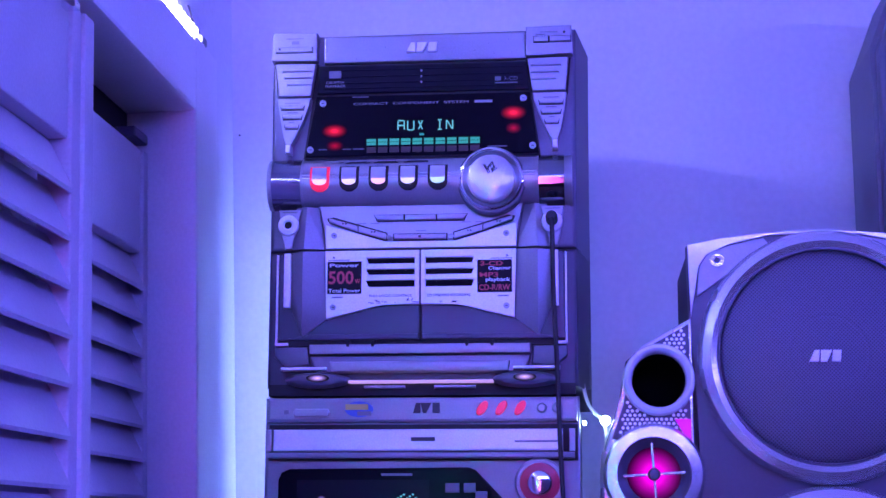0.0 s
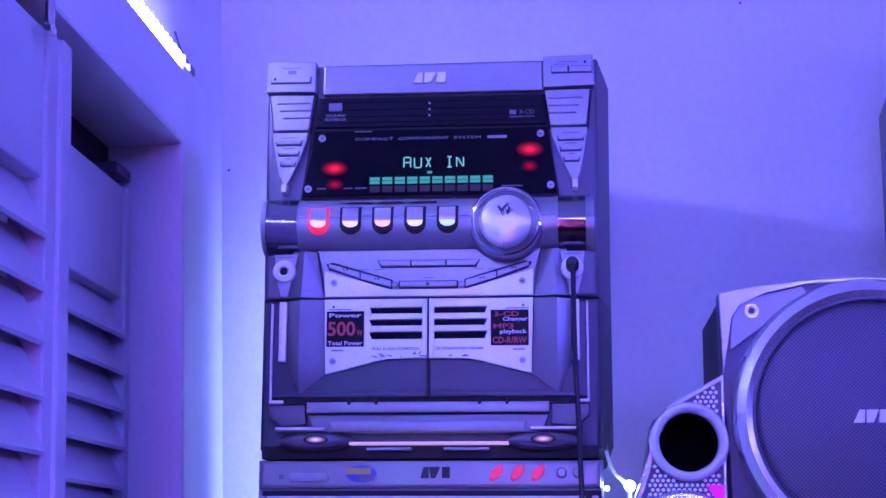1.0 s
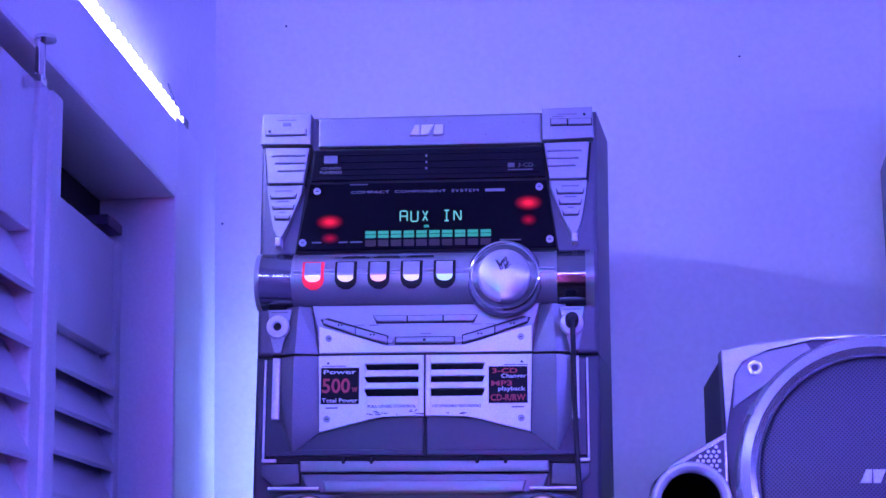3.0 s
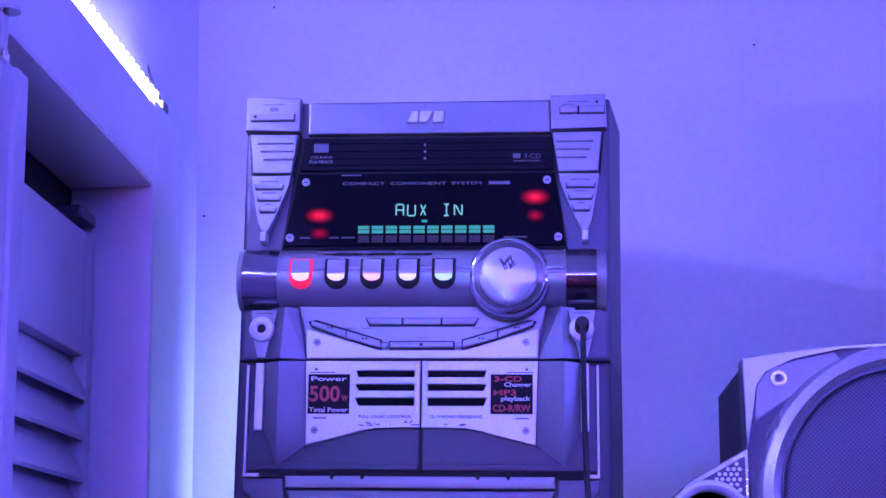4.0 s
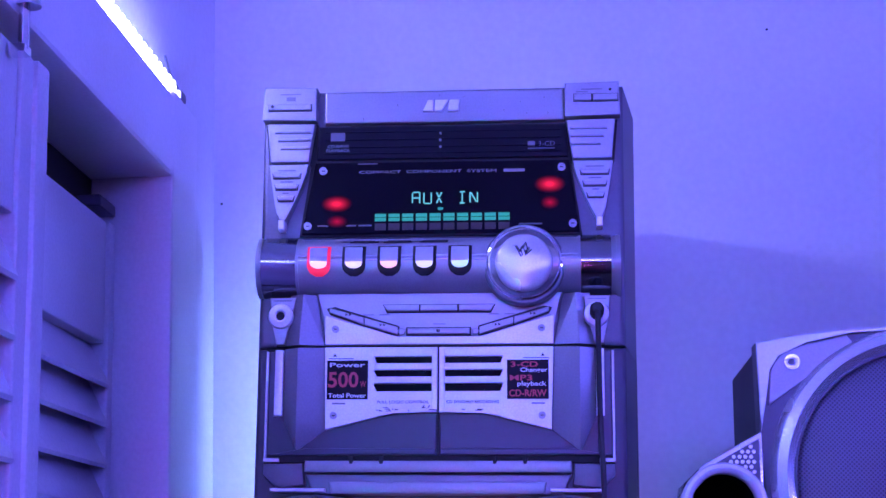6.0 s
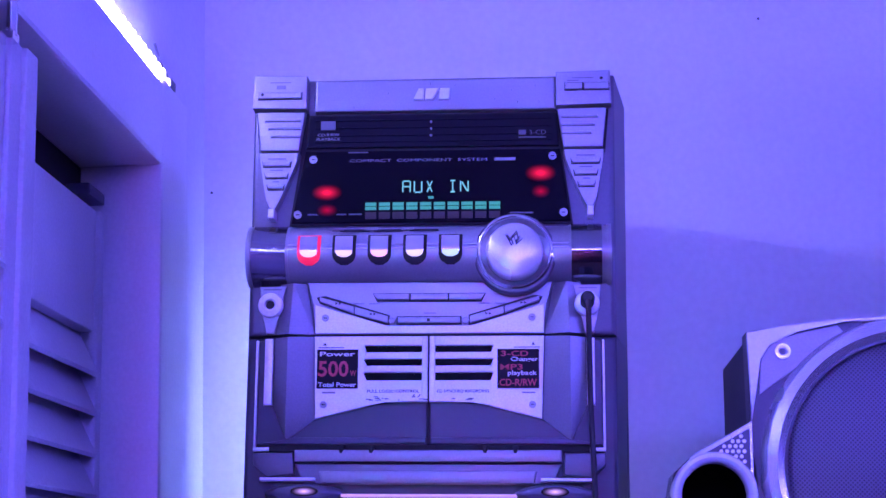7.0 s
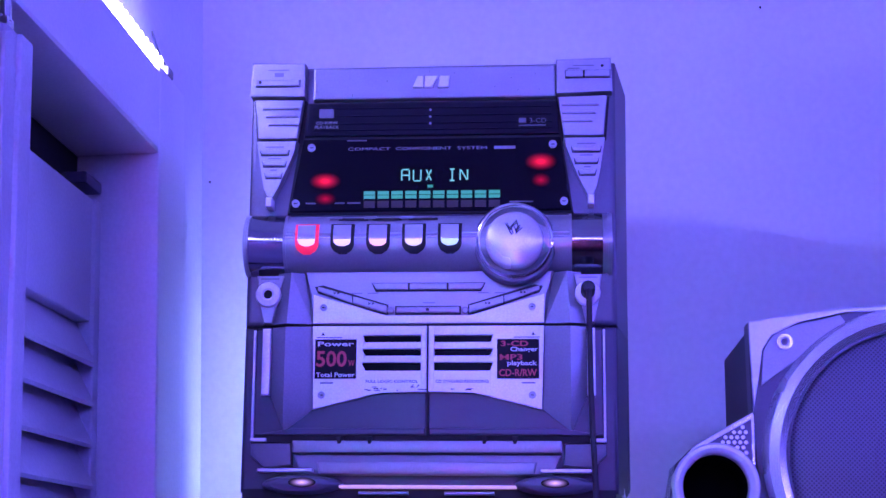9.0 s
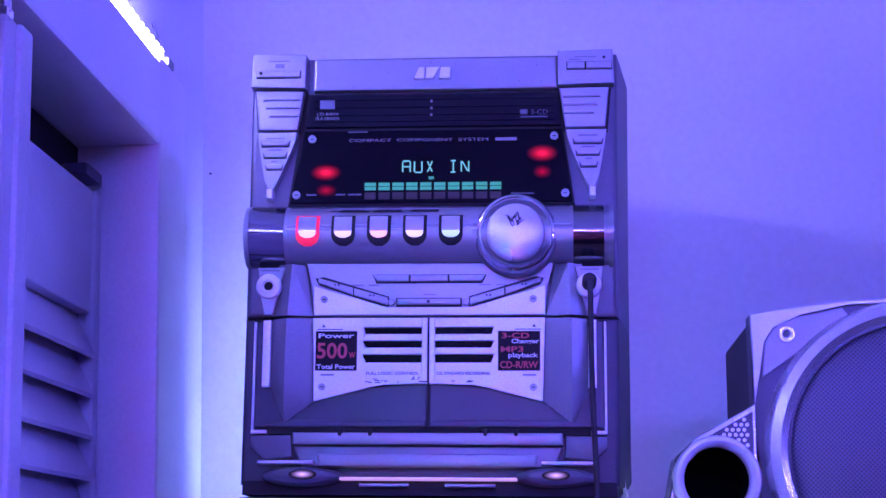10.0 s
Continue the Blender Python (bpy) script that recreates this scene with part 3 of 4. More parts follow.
def segments(word, x0, pitch, h0, width, height):
    """Characters of straight lit segments, as the display forms them."""
    a, b, m, e = (0, 1), (1, 1), (0.5, 0.5), (1, 0)
    strokes = {"A": [((0, 0), a), (a, b), (b, e), ((0, .5), (1, .5))], "U": [(a, (0, 0)), ((0, 0), e), (e, b)],
               "X": [((0.15, 1), m), ((0.85, 1), m), (m, (0.15, 0)), (m, (0.85, 0))], "I": [((.5, 0), (.5, 1)), ((.1, 1), (.9, 1)), ((.1, 0), (.9, 0))],
               "N": [((0, 0), a), ((0.1, 0.95), (0.9, 0.05)), (e, b)]}
    for i, ch in enumerate(word):
        if ch == " ":
            continue
        bm = bmesh.new()
        for p, q in strokes[ch]:
            p, q = Vector(p), Vector(q)
            p = Vector((x0 + i * pitch + p.x * width, Z0 + h0 + p.y * height))
            q = Vector((x0 + i * pitch + q.x * width, Z0 + h0 + q.y * height))
            d = (q - p).normalized()
            p, q = p + d * 0.0004, q - d * 0.0004
            n = Vector((-d.y, d.x)) * 0.00048
            prism(bm, [tuple(p + n), tuple(p - n), tuple(q - n), tuple(q + n)], DY, DY + 0.0004)
        part("display_character", bm, TEALT, display, "lit teal character")


segments("AUX IN", -0.0200, 0.0088, 0.2340, 0.0056, 0.0088)
part("display_mark", P([(a, Z0 + h) for a, h in rect(-0.0005, 0.0035, 0.2288, 0.2308)], DY, DY + 0.0004), TEAL, display)
for k in range(10):
    x = -0.0485 + 0.01045 * k
    part("level_block", P([(a, Z0 + h) for a, h in rect(x, x + 0.0084, 0.2205, 0.2262)], DY, DY + 0.0004), TEAL, display, "lit teal level block")
    part("level_block", P([(a, Z0 + h) for a, h in rect(x, x + 0.0084, 0.2135, 0.2188)], DY, DY + 0.0004), DIM, display, "unlit level block")
    part("raster", P([(a, Z0 + h) for a, h in rect(x, x + 0.0084, 0.2230, 0.2234)], DY - 0.0003, DY), BLACK, display)
for x, h, sx, sz in ((-0.078, 0.2343, 0.0135, 0.0075), (-0.0775, 0.2205, 0.0095, 0.0058), (0.0845, 0.2478, 0.0135, 0.0078), (0.0845, 0.2335, 0.0085, 0.0062)):
    part("red_lamp", L(x, Z0 + h, [(0, DY - 0.0004), (1, DY - 0.0004), (1, DY + 0.0004)], 32, sx * 0.95, sz * 0.95), REDG if sx > 0.01 else REDDIM, display, "red glowing lamp behind the panel")


def screw(x, h, y, parent, r=0.003):
    o = part("screw", L(x, Z0 + h, [(0, y), (r * 0.55, y), (r * 0.6, y - 0.0008), (r, y - 0.0008), (r, y + 0.0012)], 20), SILVER_L, parent, "small bright cross-head screw")
    part("recess", P([(x - r * 0.45, Z0 + h - r * 0.12), (x + r * 0.45, Z0 + h - r * 0.12), (x + r * 0.45, Z0 + h + r * 0.12), (x - r * 0.45, Z0 + h + r * 0.12)], y - 0.0003, y + 0.0002), DARK, o)


for x, h in ((-0.089, 0.2605), (0.0935, 0.2612), (-0.1, 0.2172), (0.1015, 0.2172)):
    screw(x, h, DY - 0.0002, display)

# round control bar
CH, CY, CR = 0.1858, 0.006, 0.0222
roller = part("control_bar", rod(bmesh.new(), -0.134, 0.136, CY, Z0 + CH, CR), SILVER_L, hifi, "round silver control bar with lit buttons")
for x0, x1, r, m, nm in ((-0.1365, -0.1335, 0.0235, SILVER_L, "end_ring"), (0.1335, 0.1365, 0.0235, SILVER_L, "end_ring"), (-0.1325, -0.1065, 0.0236, SLEEVE, "chrome_sleeve"), (0.107, 0.1295, 0.0236, SLEEVE, "chrome_sleeve"),
                        (-0.1065, -0.1045, 0.0230, SILVER_L, "ring"), (0.105, 0.107, 0.0230, SILVER_L, "ring")):
    part(nm, rod(bmesh.new(), x0, x1, CY, Z0 + CH, r), m, roller)


def wrapped(h0, h1, half, x, lift, rows=10, cols=4, depth=0.003):
    """A pad that hugs the round bar; half(h) is its half width at the height h."""
    bm = bmesh.new()
    grid = {}
    for layer, off in ((0, lift), (1, lift - depth)):
        for i in range(rows + 1):
            h = h0 + (h1 - h0) * i / rows
            w = half(h)
            y = CY - math.sqrt(max((CR + off) ** 2 - (h - CH) ** 2, 1e-8))
            for j in range(cols + 1):
                grid[layer, i, j] = bm.verts.new((x - w + 2 * w * j / cols, y, Z0 + h))
    for i in range(rows):
        for j in range(cols):
            bm.faces.new((grid[0, i, j], grid[0, i, j + 1], grid[0, i + 1, j + 1], grid[0, i + 1, j]))
    for i in range(rows):
        for j in (0, cols):
            bm.faces.new((grid[0, i, j], grid[0, i + 1, j], grid[1, i + 1, j], grid[1, i, j]))
    for j in range(cols):
        for i in (0, rows):
            bm.faces.new((grid[0, i, j], grid[0, i, j + 1], grid[1, i, j + 1], grid[1, i, j]))
    bmesh.ops.recalc_face_normals(bm, faces=bm.faces[:])
    return bm


def tongue(w, h0, r):
    return lambda h: w * (1 if h > h0 + r else math.sqrt(max(1 - ((h0 + r - h) / r) ** 2 * 0.92, 0.02)))


for x0, x1 in ((-0.1045, 0.0385), (0.091, 0.1055)):
    for h in (0.1902, 0.1872):
        part("chrome_line", wrapped(h, h + 0.0011, lambda q: (x1 - x0) / 2, (x0 + x1) / 2, 0.0006, rows=2), CHROME, roller)
for k, x in enumerate((-0.0885, -0.0620, -0.0355, -0.0090, 0.0175)):
    well = part("button_surround", wrapped(0.1755, 0.1985, tongue(0.0088, 0.1755, 0.008), x, 0.0012), REDRIM if k == 0 else DARK, roller, "red lit button surround" if k == 0 else "")
    key = part("button", wrapped(0.1815, 0.1972, tongue(0.0066, 0.1815, 0.004), x, 0.0030), CHROME, well, "chrome button with a lit foot")
    part("button_light", wrapped(0.1811, 0.1858, tongue(0.0063, 0.1811, 0.004), x, 0.0034, rows=5), BTNGLOWS[k], key, "glowing foot of the button")
for x0, x1 in ((-0.066, -0.044), (-0.0405, -0.019), (-0.0135, 0.008)):
    part("label_strip", wrapped(0.2022, 0.2040, lambda q: (x1 - x0) / 2, (x0 + x1) / 2, 0.0012, rows=2), SCUFF, roller)
    part("label_strip", wrapped(0.2030, 0.2058, lambda q: 0.0045, x0 - 0.002, 0.0018, rows=2), SILVER_L, roller)

# big turning knob
KX, KZ = 0.0652, Z0 + 0.1842
knob = part("volume_knob", L(KX, KZ, [(0.0215, -0.008), (0.0213, -0.0185), (0.0209, -0.0207), (0.0201, -0.0219), (0.0187, -0.0226), (0.007, -0.0231), (0.0, -0.0232)], 64), KNOBM, hifi, "large worn silver volume knob")
part("knob_collar", L(KX, KZ, [(0.0262, -0.002), (0.0262, -0.0150), (0.0245, -0.0140), (0.0225, -0.0125), (0.0213, -0.0115)], 64), SILVER, knob, "satin dished collar")
part("knob_ring", L(KX, KZ, [(0.0248, -0.0138), (0.0256, -0.0172), (0.0268, -0.0180), (0.0282, -0.0172), (0.0284, -0.0140)], 64), CHROME, knob, "bright chrome ring")
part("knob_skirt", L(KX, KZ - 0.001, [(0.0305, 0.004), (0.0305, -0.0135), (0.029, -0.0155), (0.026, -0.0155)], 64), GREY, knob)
rs = random.Random(4)
for k in range(16):
    x, z, a, l = KX + rs.uniform(-0.004, 0.003), KZ + rs.uniform(0.003, 0.010), rs.choice((0.75, 0.9, 2.0, 2.2)) + rs.uniform(-0.2, 0.2), rs.uniform(0.002, 0.007)
    d = Vector((math.cos(a), math.sin(a)))
    n = Vector((-d.y, d.x)) * 0.0005
    part("scuff_mark", P([(x + n.x, z + n.y), (x - n.x, z - n.y), (x - n.x * 0.4 + d.x * l, z - n.y * 0.4 + d.y * l), (x + n.x * 0.4 + d.x * l, z + n.y * 0.4 + d.y * l)], -0.0238, -0.0225), SCUFF, knob)

# control shelf under the bar
shelf = part("control_plate", P(mx([(-0.0915, 0.1645), (0.0935, 0.1645), (0.0870, 0.1480), (0.0865, 0.1252), (-0.0845, 0.1252), (-0.085, 0.1480)], -1), -0.003, 0.006, 0.001), SILVER_L, hifi)
part("v_plate", P(mx([(-0.0845, 0.1475), (-0.030, 0.1305), (0.032, 0.1305), (0.0865, 0.1475), (0.0862, 0.1255), (-0.0842, 0.1255)], -1), -0.0045, -0.002, 0.0006), PLATE, shelf)
for x0, x1 in ((-0.0405, -0.0140), (-0.0128, 0.0148), (0.0160, 0.0425)):
    s0, s1 = (0.003 if x0 < -0.03 else 0), (0.003 if x1 > 0.04 else 0)
    part("key_gap", P(mx([(x0 + s0 - 0.0006, 0.1492), (x1 - s1 + 0.0006, 0.1492), (x1 + 0.0008, 0.1558), (x0 - 0.0008, 0.1558)], -1), -0.0036, -0.002), SCUFF, shelf)
    part("key", P(mx([(x0 + s0, 0.1505), (x1 - s1, 0.1505), (x1, 0.1552), (x0, 0.1552)], -1), -0.0055, -0.002, 0.0008), SILVER_L, shelf)
for side in (-1, 1):
    part("key_gap", P(mx([(-0.0835, 0.1528), (-0.077, 0.1540), (-0.0285, 0.1392), (-0.0285, 0.1318), (-0.034, 0.1322), (-0.081, 0.1482)], side), -0.0049, -0.002), SCUFF, shelf)
    for a, b in ((0.0, 0.5), (0.515, 1.0)):
        q = lambda t: (-0.081 + 0.0515 * t, 0.1518 - 0.0148 * t)
        (xa, ha), (xb, hb) = q(a), q(b)
        part("key", P(mx([(xa, ha - 0.0022 if a == 0 else ha - 0.0042), (xb, hb - 0.0042), (xb, hb + 0.0012), (xa, ha + 0.0012)], side), -0.0065, -0.003, 0.0008), SILVER_L, shelf)
    part("lamp_hole", L((-0.0265 if side < 0 else 0.0285), Z0 + 0.135, [(0, -0.006), (0.0018, -0.006), (0.0022, -0.0066), (0.0026, -0.006), (0.0026, -0.004)], 16), SILVER_L, shelf)
    screw(-0.0765 if side < 0 else 0.0775, 0.1372, -0.0048, shelf, 0.0026)
part("key_gap", P(mx(rect(-0.0232, 0.0252, 0.1318, 0.1382), -1), -0.0049, -0.002), SCUFF, shelf)
stop = part("key", P(mx(rect(-0.0222, 0.0242, 0.1330, 0.1374), -1), -0.0065, -0.003, 0.0008), SILVER_L, shelf)
part("print_bar", P(mx(rect(-0.0005, 0.0020, 0.1342, 0.1362), -1), -0.0068, -0.006), SCUFF, stop)
part("print_bar", P(mx(rect(-0.003, 0.006, 0.1405, 0.1412), -1), -0.0034, -0.0028), PRINTG, shelf)

# faceted columns, sockets and the two deck doors
def ridge(pts_l, ridge_pts, pts_r, y_edge, y_ridge):
    """Two slanting facets that meet in a raised ridge; three lists of (x, h) from top to foot."""
    bm = bmesh.new()
    a = [bm.verts.new((x, y_edge, z)) for x, z in pts_l]
    m = [bm.verts.new((x, y_ridge, z)) for x, z in ridge_pts]
    c = [bm.verts.new((x, y_edge, z)) for x, z in pts_r]
    ab = [bm.verts.new((x, 0.008, z)) for x, z in pts_l]
    cb = [bm.verts.new((x, 0.008, z)) for x, z in pts_r]
    for i in range(len(pts_l) - 1):
        bm.faces.new((a[i], m[i], m[i + 1], a[i + 1]))
        bm.faces.new((m[i], c[i], c[i + 1], m[i + 1]))
        bm.faces.new((a[i], a[i + 1], ab[i + 1], ab[i]))
        bm.faces.new((c[i], cb[i], cb[i + 1], c[i + 1]))
    for i in (0, -1):
        bm.faces.new((a[i], m[i], c[i], cb[i], ab[i]))
    bmesh.ops.recalc_face_normals(bm, faces=bm.faces[:])
    return bm


for side in (-1, 1):
    part("column", ridge(mx([(-0.1115, 0.1635), (-0.1145, 0.1252)], side), mx([(-0.101, 0.1635), (-0.1035, 0.1252)], side), mx([(-0.0915, 0.1635), (-0.0848, 0.1252)], side), -0.001, -0.007), SILVER, hifi, "faceted silver column")
    part("socket_plate", P(mx([(-0.1268, 0.1612), (-0.1065, 0.1612), (-0.1115, 0.140), (-0.1148, 0.1255), (-0.1212, 0.1255), (-0.124, 0.140)], side), -0.006, 0.005, 0.001), SILVER_L, hifi)
    jx = -0.1178 if side < 0 else 0.1182
    sock = part("socket", L(jx, Z0 + 0.1467, [(0.0034, -0.002), (0.0034, -0.0095), (0.0048, -0.0102), (0.0086, -0.0092), (0.0094, -0.0075), (0.0094, -0.004)], 40), PLATE, hifi, "pale ringed jack socket")
    part("hole", L(jx, Z0 + 0.1467, [(0, -0.0074), (0.0040, -0.0074), (0.0040, -0.006)], 24), DARK, sock)
    part("print_bar", P(mx(rect(-0.1235, -0.110, 0.1583, 0.1592), side), -0.0064, -0.0055), PRINTG, hifi)
part("seam", P(mx([(-0.129, 0.1205), (-0.1035, 0.1222), (-0.084, 0.1236), (0.086, 0.1236), (0.1055, 0.1222), (0.131, 0.1205), (0.131, 0.1225), (0.1055, 0.1240), (0.086, 0.1253), (-0.084, 0.1253), (-0.1035, 0.1240), (-0.129, 0.1225)], -1), 0.0, 0.006), DARK, hifi)

for side in (-1, 1):
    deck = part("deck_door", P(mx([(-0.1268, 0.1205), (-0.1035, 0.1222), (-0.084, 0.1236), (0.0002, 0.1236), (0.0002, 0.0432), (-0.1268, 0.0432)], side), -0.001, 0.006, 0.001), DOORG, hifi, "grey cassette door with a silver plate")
    part("column", ridge(mx([(-0.1145, 0.1222), (-0.1148, 0.072), (-0.1045, 0.0475)], side), mx([(-0.1035, 0.1222), (-0.1035, 0.072), (-0.1032, 0.0472)], side), mx([(-0.0848, 0.1234), (-0.083, 0.062), (-0.1022, 0.0475)], side), -0.003, -0.011), SILVER, deck)
    part("stripe", P(mx(rect(-0.1212, -0.1152, 0.0722, 0.1215), side), -0.0065, 0.0, 0.001), PLATE, deck)
    part("edge_line", P(mx(rect(-0.1285, -0.1268, 0.0395, 0.1208), side), -0.003, 0.006, 0.0006), PLATE, hifi)
    part("edge_line", P(mx(rect(-0.1285, -0.117, 0.0385, 0.0412), side), -0.004, 0.006, 0.0006), PLATE, hifi)
    bm = bmesh.new()
    prism(bm, mx([(-0.0842, 0.1232), (-0.0492, 0.1232), (-0.0452, 0.1112), (-0.0478, 0.1062), (-0.0446, 0.1012), (-0.0478, 0.0962), (-0.0448, 0.0902), (-0.0448, 0.0712), (-0.0825, 0.0618)], side), -0.006, -0.0005, 0.0006)
    plate = part("deck_plate", bm, PLATE, deck, "pale brushed plate with three vent slots")
    for h0, h1 in ((0.1162, 0.1232), (0.1062, 0.1112), (0.0962, 0.1012)):
        part("plate_bar", P(mx(rect(-0.0492, -0.0036, h0, h1), side), -0.0059, -0.0005, 0.0006), PLATE, plate)
    part("plate_foot", P(mx([(-0.0460, 0.0902), (-0.0036, 0.0902), (-0.0036, 0.0745), (-0.032, 0.0745), (-0.0460, 0.0712)], side), -0.0059, -0.0005, 0.0006), PLATE, plate)
    part("plate_edge", P(mx(rect(-0.0038, 0.0003, 0.0745, 0.1232), side), -0.0061, -0.0005, 0.0006), PLATE, plate)
    part("slot_backing", P(mx(rect(-0.0485, -0.0030, 0.0895, 0.1170), side), -0.0022, -0.0005), BLACK, plate, "dark recess behind the vent slots")
    screw(-0.0765 if side < 0 else 0.0775, 0.0722, -0.0063, plate, 0.0026)
    part("print_mark", P(mx([(-0.0775, 0.1162), (-0.0750, 0.1162), (-0.0762, 0.1185)], side), -0.0064, -0.0055), SCUFF, plate)
    part("print_bar", P(mx(rect(-0.081, -0.062, 0.1142, 0.1149), side), -0.0064, -0.0055), PRINTG, plate)
    part("print_bar", P(mx(rect(-0.0775, -0.068, 0.0806, 0.0816), side), -0.0064, -0.0055), PRINTG, plate)
    part("tray_bevel", P(mx([(-0.097, 0.0485), (-0.0006, 0.0485), (-0.0006, 0.0437), (-0.124, 0.0437)], side), -0.0035, -0.0005, 0.0008), DOORG, deck)
    writing("lettering", "FULL LOGIC CONTROL" if side < 0 else "CD SYNCHRO RECORDING", -0.0248 if side < 0 else 0.0265, Z0 + 0.0822, 0.0385, 0.0022, -0.0064, SCUFF, plate, bold=0.02)
    sx = -0.0665 if side < 0 else 0.0672
    stick = part("sticker", P([(sx + a, Z0 + h) for a, h in rect(-0.0153, 0.0153, 0.0842, 0.1132)], -0.0066, -0.0055), STICK, plate, "black sticker with red and white lettering")
    rows = (("Power", 0.1098, 0.0265, 0.0034, PRINT, 0), ("500", 0.0988, 0.0225, 0.0118, PRINTR, -0.003), ("W", 0.0955, 0.0045, 0.0042, PRINTR, 0.0118), ("Total Power", 0.0870, 0.0285, 0.0034, PRINT, 0)) if side < 0 else (
        ("3-CD", 0.1098, 0.020, 0.0040, PRINTR, -0.0025), ("Changer", 0.1052, 0.0200, 0.0042, PRINT, 0.0045), ("MP3", 0.0998, 0.0165, 0.0042, PRINTR, -0.005), ("playback", 0.0950, 0.0215, 0.0044, PRINT, 0.003), ("CD-R/RW", 0.0885, 0.0275, 0.0052, PRINTR, 0))
    for body, h, w, hh, m, dx in rows:
        writing("lettering", body, sx + dx, Z0 + h, w, hh, -0.0069, m, stick, bold=0.02)
part("door_seam", B(0.0003, 0.0017, -0.002, 0.004, Z0 + 0.043, Z0 + 0.1235), DARK, hifi)

# wear on the plates and small print over the keys
rw = random.Random(11)
for k in range(16):
    x, h = rw.uniform(-0.045, 0.03), 0.0752 + abs(rw.gauss(0, 0.0012))
    l = rw.uniform(0.001, 0.005)
    part("scuff_mark", P(mx([(x, h), (x + l, h + rw.uniform(-0.0003, 0.0003)), (x + l * 0.9, h + 0.0006), (x + l * 0.1, h + rw.uniform(0.0004, 0.0009))], -1), -0.0066, -0.0055), SCUFF, shelf)
for x in (-0.011, -0.007):
    part("scuff_mark", P(mx([(x, 0.0775), (x + 0.0006, 0.0775), (x + 0.0024, 0.0798), (x + 0.0016, 0.0798)], -1), -0.0066, -0.0055), SCUFF, shelf)
for x, h in ((-0.068, 0.1478), (-0.042, 0.1398), (0.044, 0.1398), (0.070, 0.1478)):
    for d in (0, 0.0026):
        part("print_mark", P(mx([(x + d - 0.001, h - 0.001), (x + d + 0.001, h), (x + d - 0.001, h + 0.001)], -1), -0.0068, -0.006), SCUFF, shelf)
for x in (-0.052, -0.040, 0.042, 0.054):
    part("print_bar", P(mx(rect(x - 0.004, x + 0.004, 0.1478, 0.1484), -1), -0.0036, -0.0028), PRINTG, shelf)

for k in range(9):
    x, h, l = rw.uniform(-0.07, 0.085), rw.uniform(0.3005, 0.3215), rw.uniform(0.0006, 0.003)
    part("scuff_mark", P(mx([(x, h), (x + 0.0003, h), (x + 0.0004, h - l), (x + 0.0001, h - l)], -1), -0.0034, -0.0025), SCUFF, bar)

# foot of the unit
part("deck_gap", P(mx(rect(-0.127, 0.129, 0.0385, 0.0432), -1), 0.0, 0.006), DARK, hifi)
sill = part("sill", P(mx(rect(-0.0965, 0.0985, 0.0302, 0.0388), -1), -0.011, 0.005, 0.0015), SILVER, hifi)
for x in (-0.062, -0.040, 0.043, 0.065):
    part("latch", P(mx([(x - 0.0022, 0.042), (x + 0.0022, 0.042), (x + 0.001, 0.0365), (x - 0.001, 0.0365)], -1), -0.0122, -0.003, 0.0005), DARK, sill)
for side in (-1, 1):
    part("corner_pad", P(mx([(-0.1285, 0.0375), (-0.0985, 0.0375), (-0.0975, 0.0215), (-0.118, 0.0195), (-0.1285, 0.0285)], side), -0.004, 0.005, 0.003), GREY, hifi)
    part("foot_strip", P(mx(rect(-0.1215, -0.0812, 0.0163, 0.0188), side), -0.011, 0.004, 0.0006), PLATE, hifi)
    ped = part("lamp_pod", L(-0.0895 if side < 0 else 0.0935, Z0 + 0.0075, [(0.030, 0.004), (0.028, -0.009), (0.022, -0.014), (0.012, -0.0155), (0, -0.0158)], 40, 1.0, 0.24), GREY, hifi)
    part("lamp", L(-0.0875 if side < 0 else 0.0935, Z0 + 0.0085, [(0, -0.0168), (0.010, -0.0165), (0.010, -0.0145)], 32, 1.0, 0.34), LENSG, ped, "violet glowing lamp")
    part("vent_bar", P(mx(rect(-0.048, -0.012, 0.0005, 0.0028), side), -0.006, 0.004, 0.0005), SILVER_L, hifi)
part("ledge", P(mx([(-0.0965, 0.0295), (0.0985, 0.0295), (0.092, 0.0145), (-0.09, 0.0145)], -1), -0.004, 0.005, 0.001), SILVER_D, hifi)
part("lip", P(mx([(-0.0785, 0.0237), (0.0805, 0.0237), (0.0785, 0.0148), (-0.0765, 0.0148)], -1), -0.009, 0.0, 0.0015), SILVER, hifi)
part("light_strip", P(mx(rect(-0.062, 0.066, 0.0052, 0.0072), -1), -0.0085, 0.004, 0.0005), PINKG, hifi, "thin pink-violet light strip")
# dark filler stands in for the shaded gap and stops light leaking
part("gap_filler", P(mx(rect(-0.134, 0.137, -0.0055, 0.0045), -1), 0.0005, 0.03), DARK, hifi)
for x in (-0.1, 0.1):
    for y in (0.06, 0.33):
        part("foot", B(x - 0.012, x + 0.012, y - 0.012, y + 0.012, 1.7775, Z0 + 0.0065), RUBBER, hifi)

hifi.location.y += 0.007

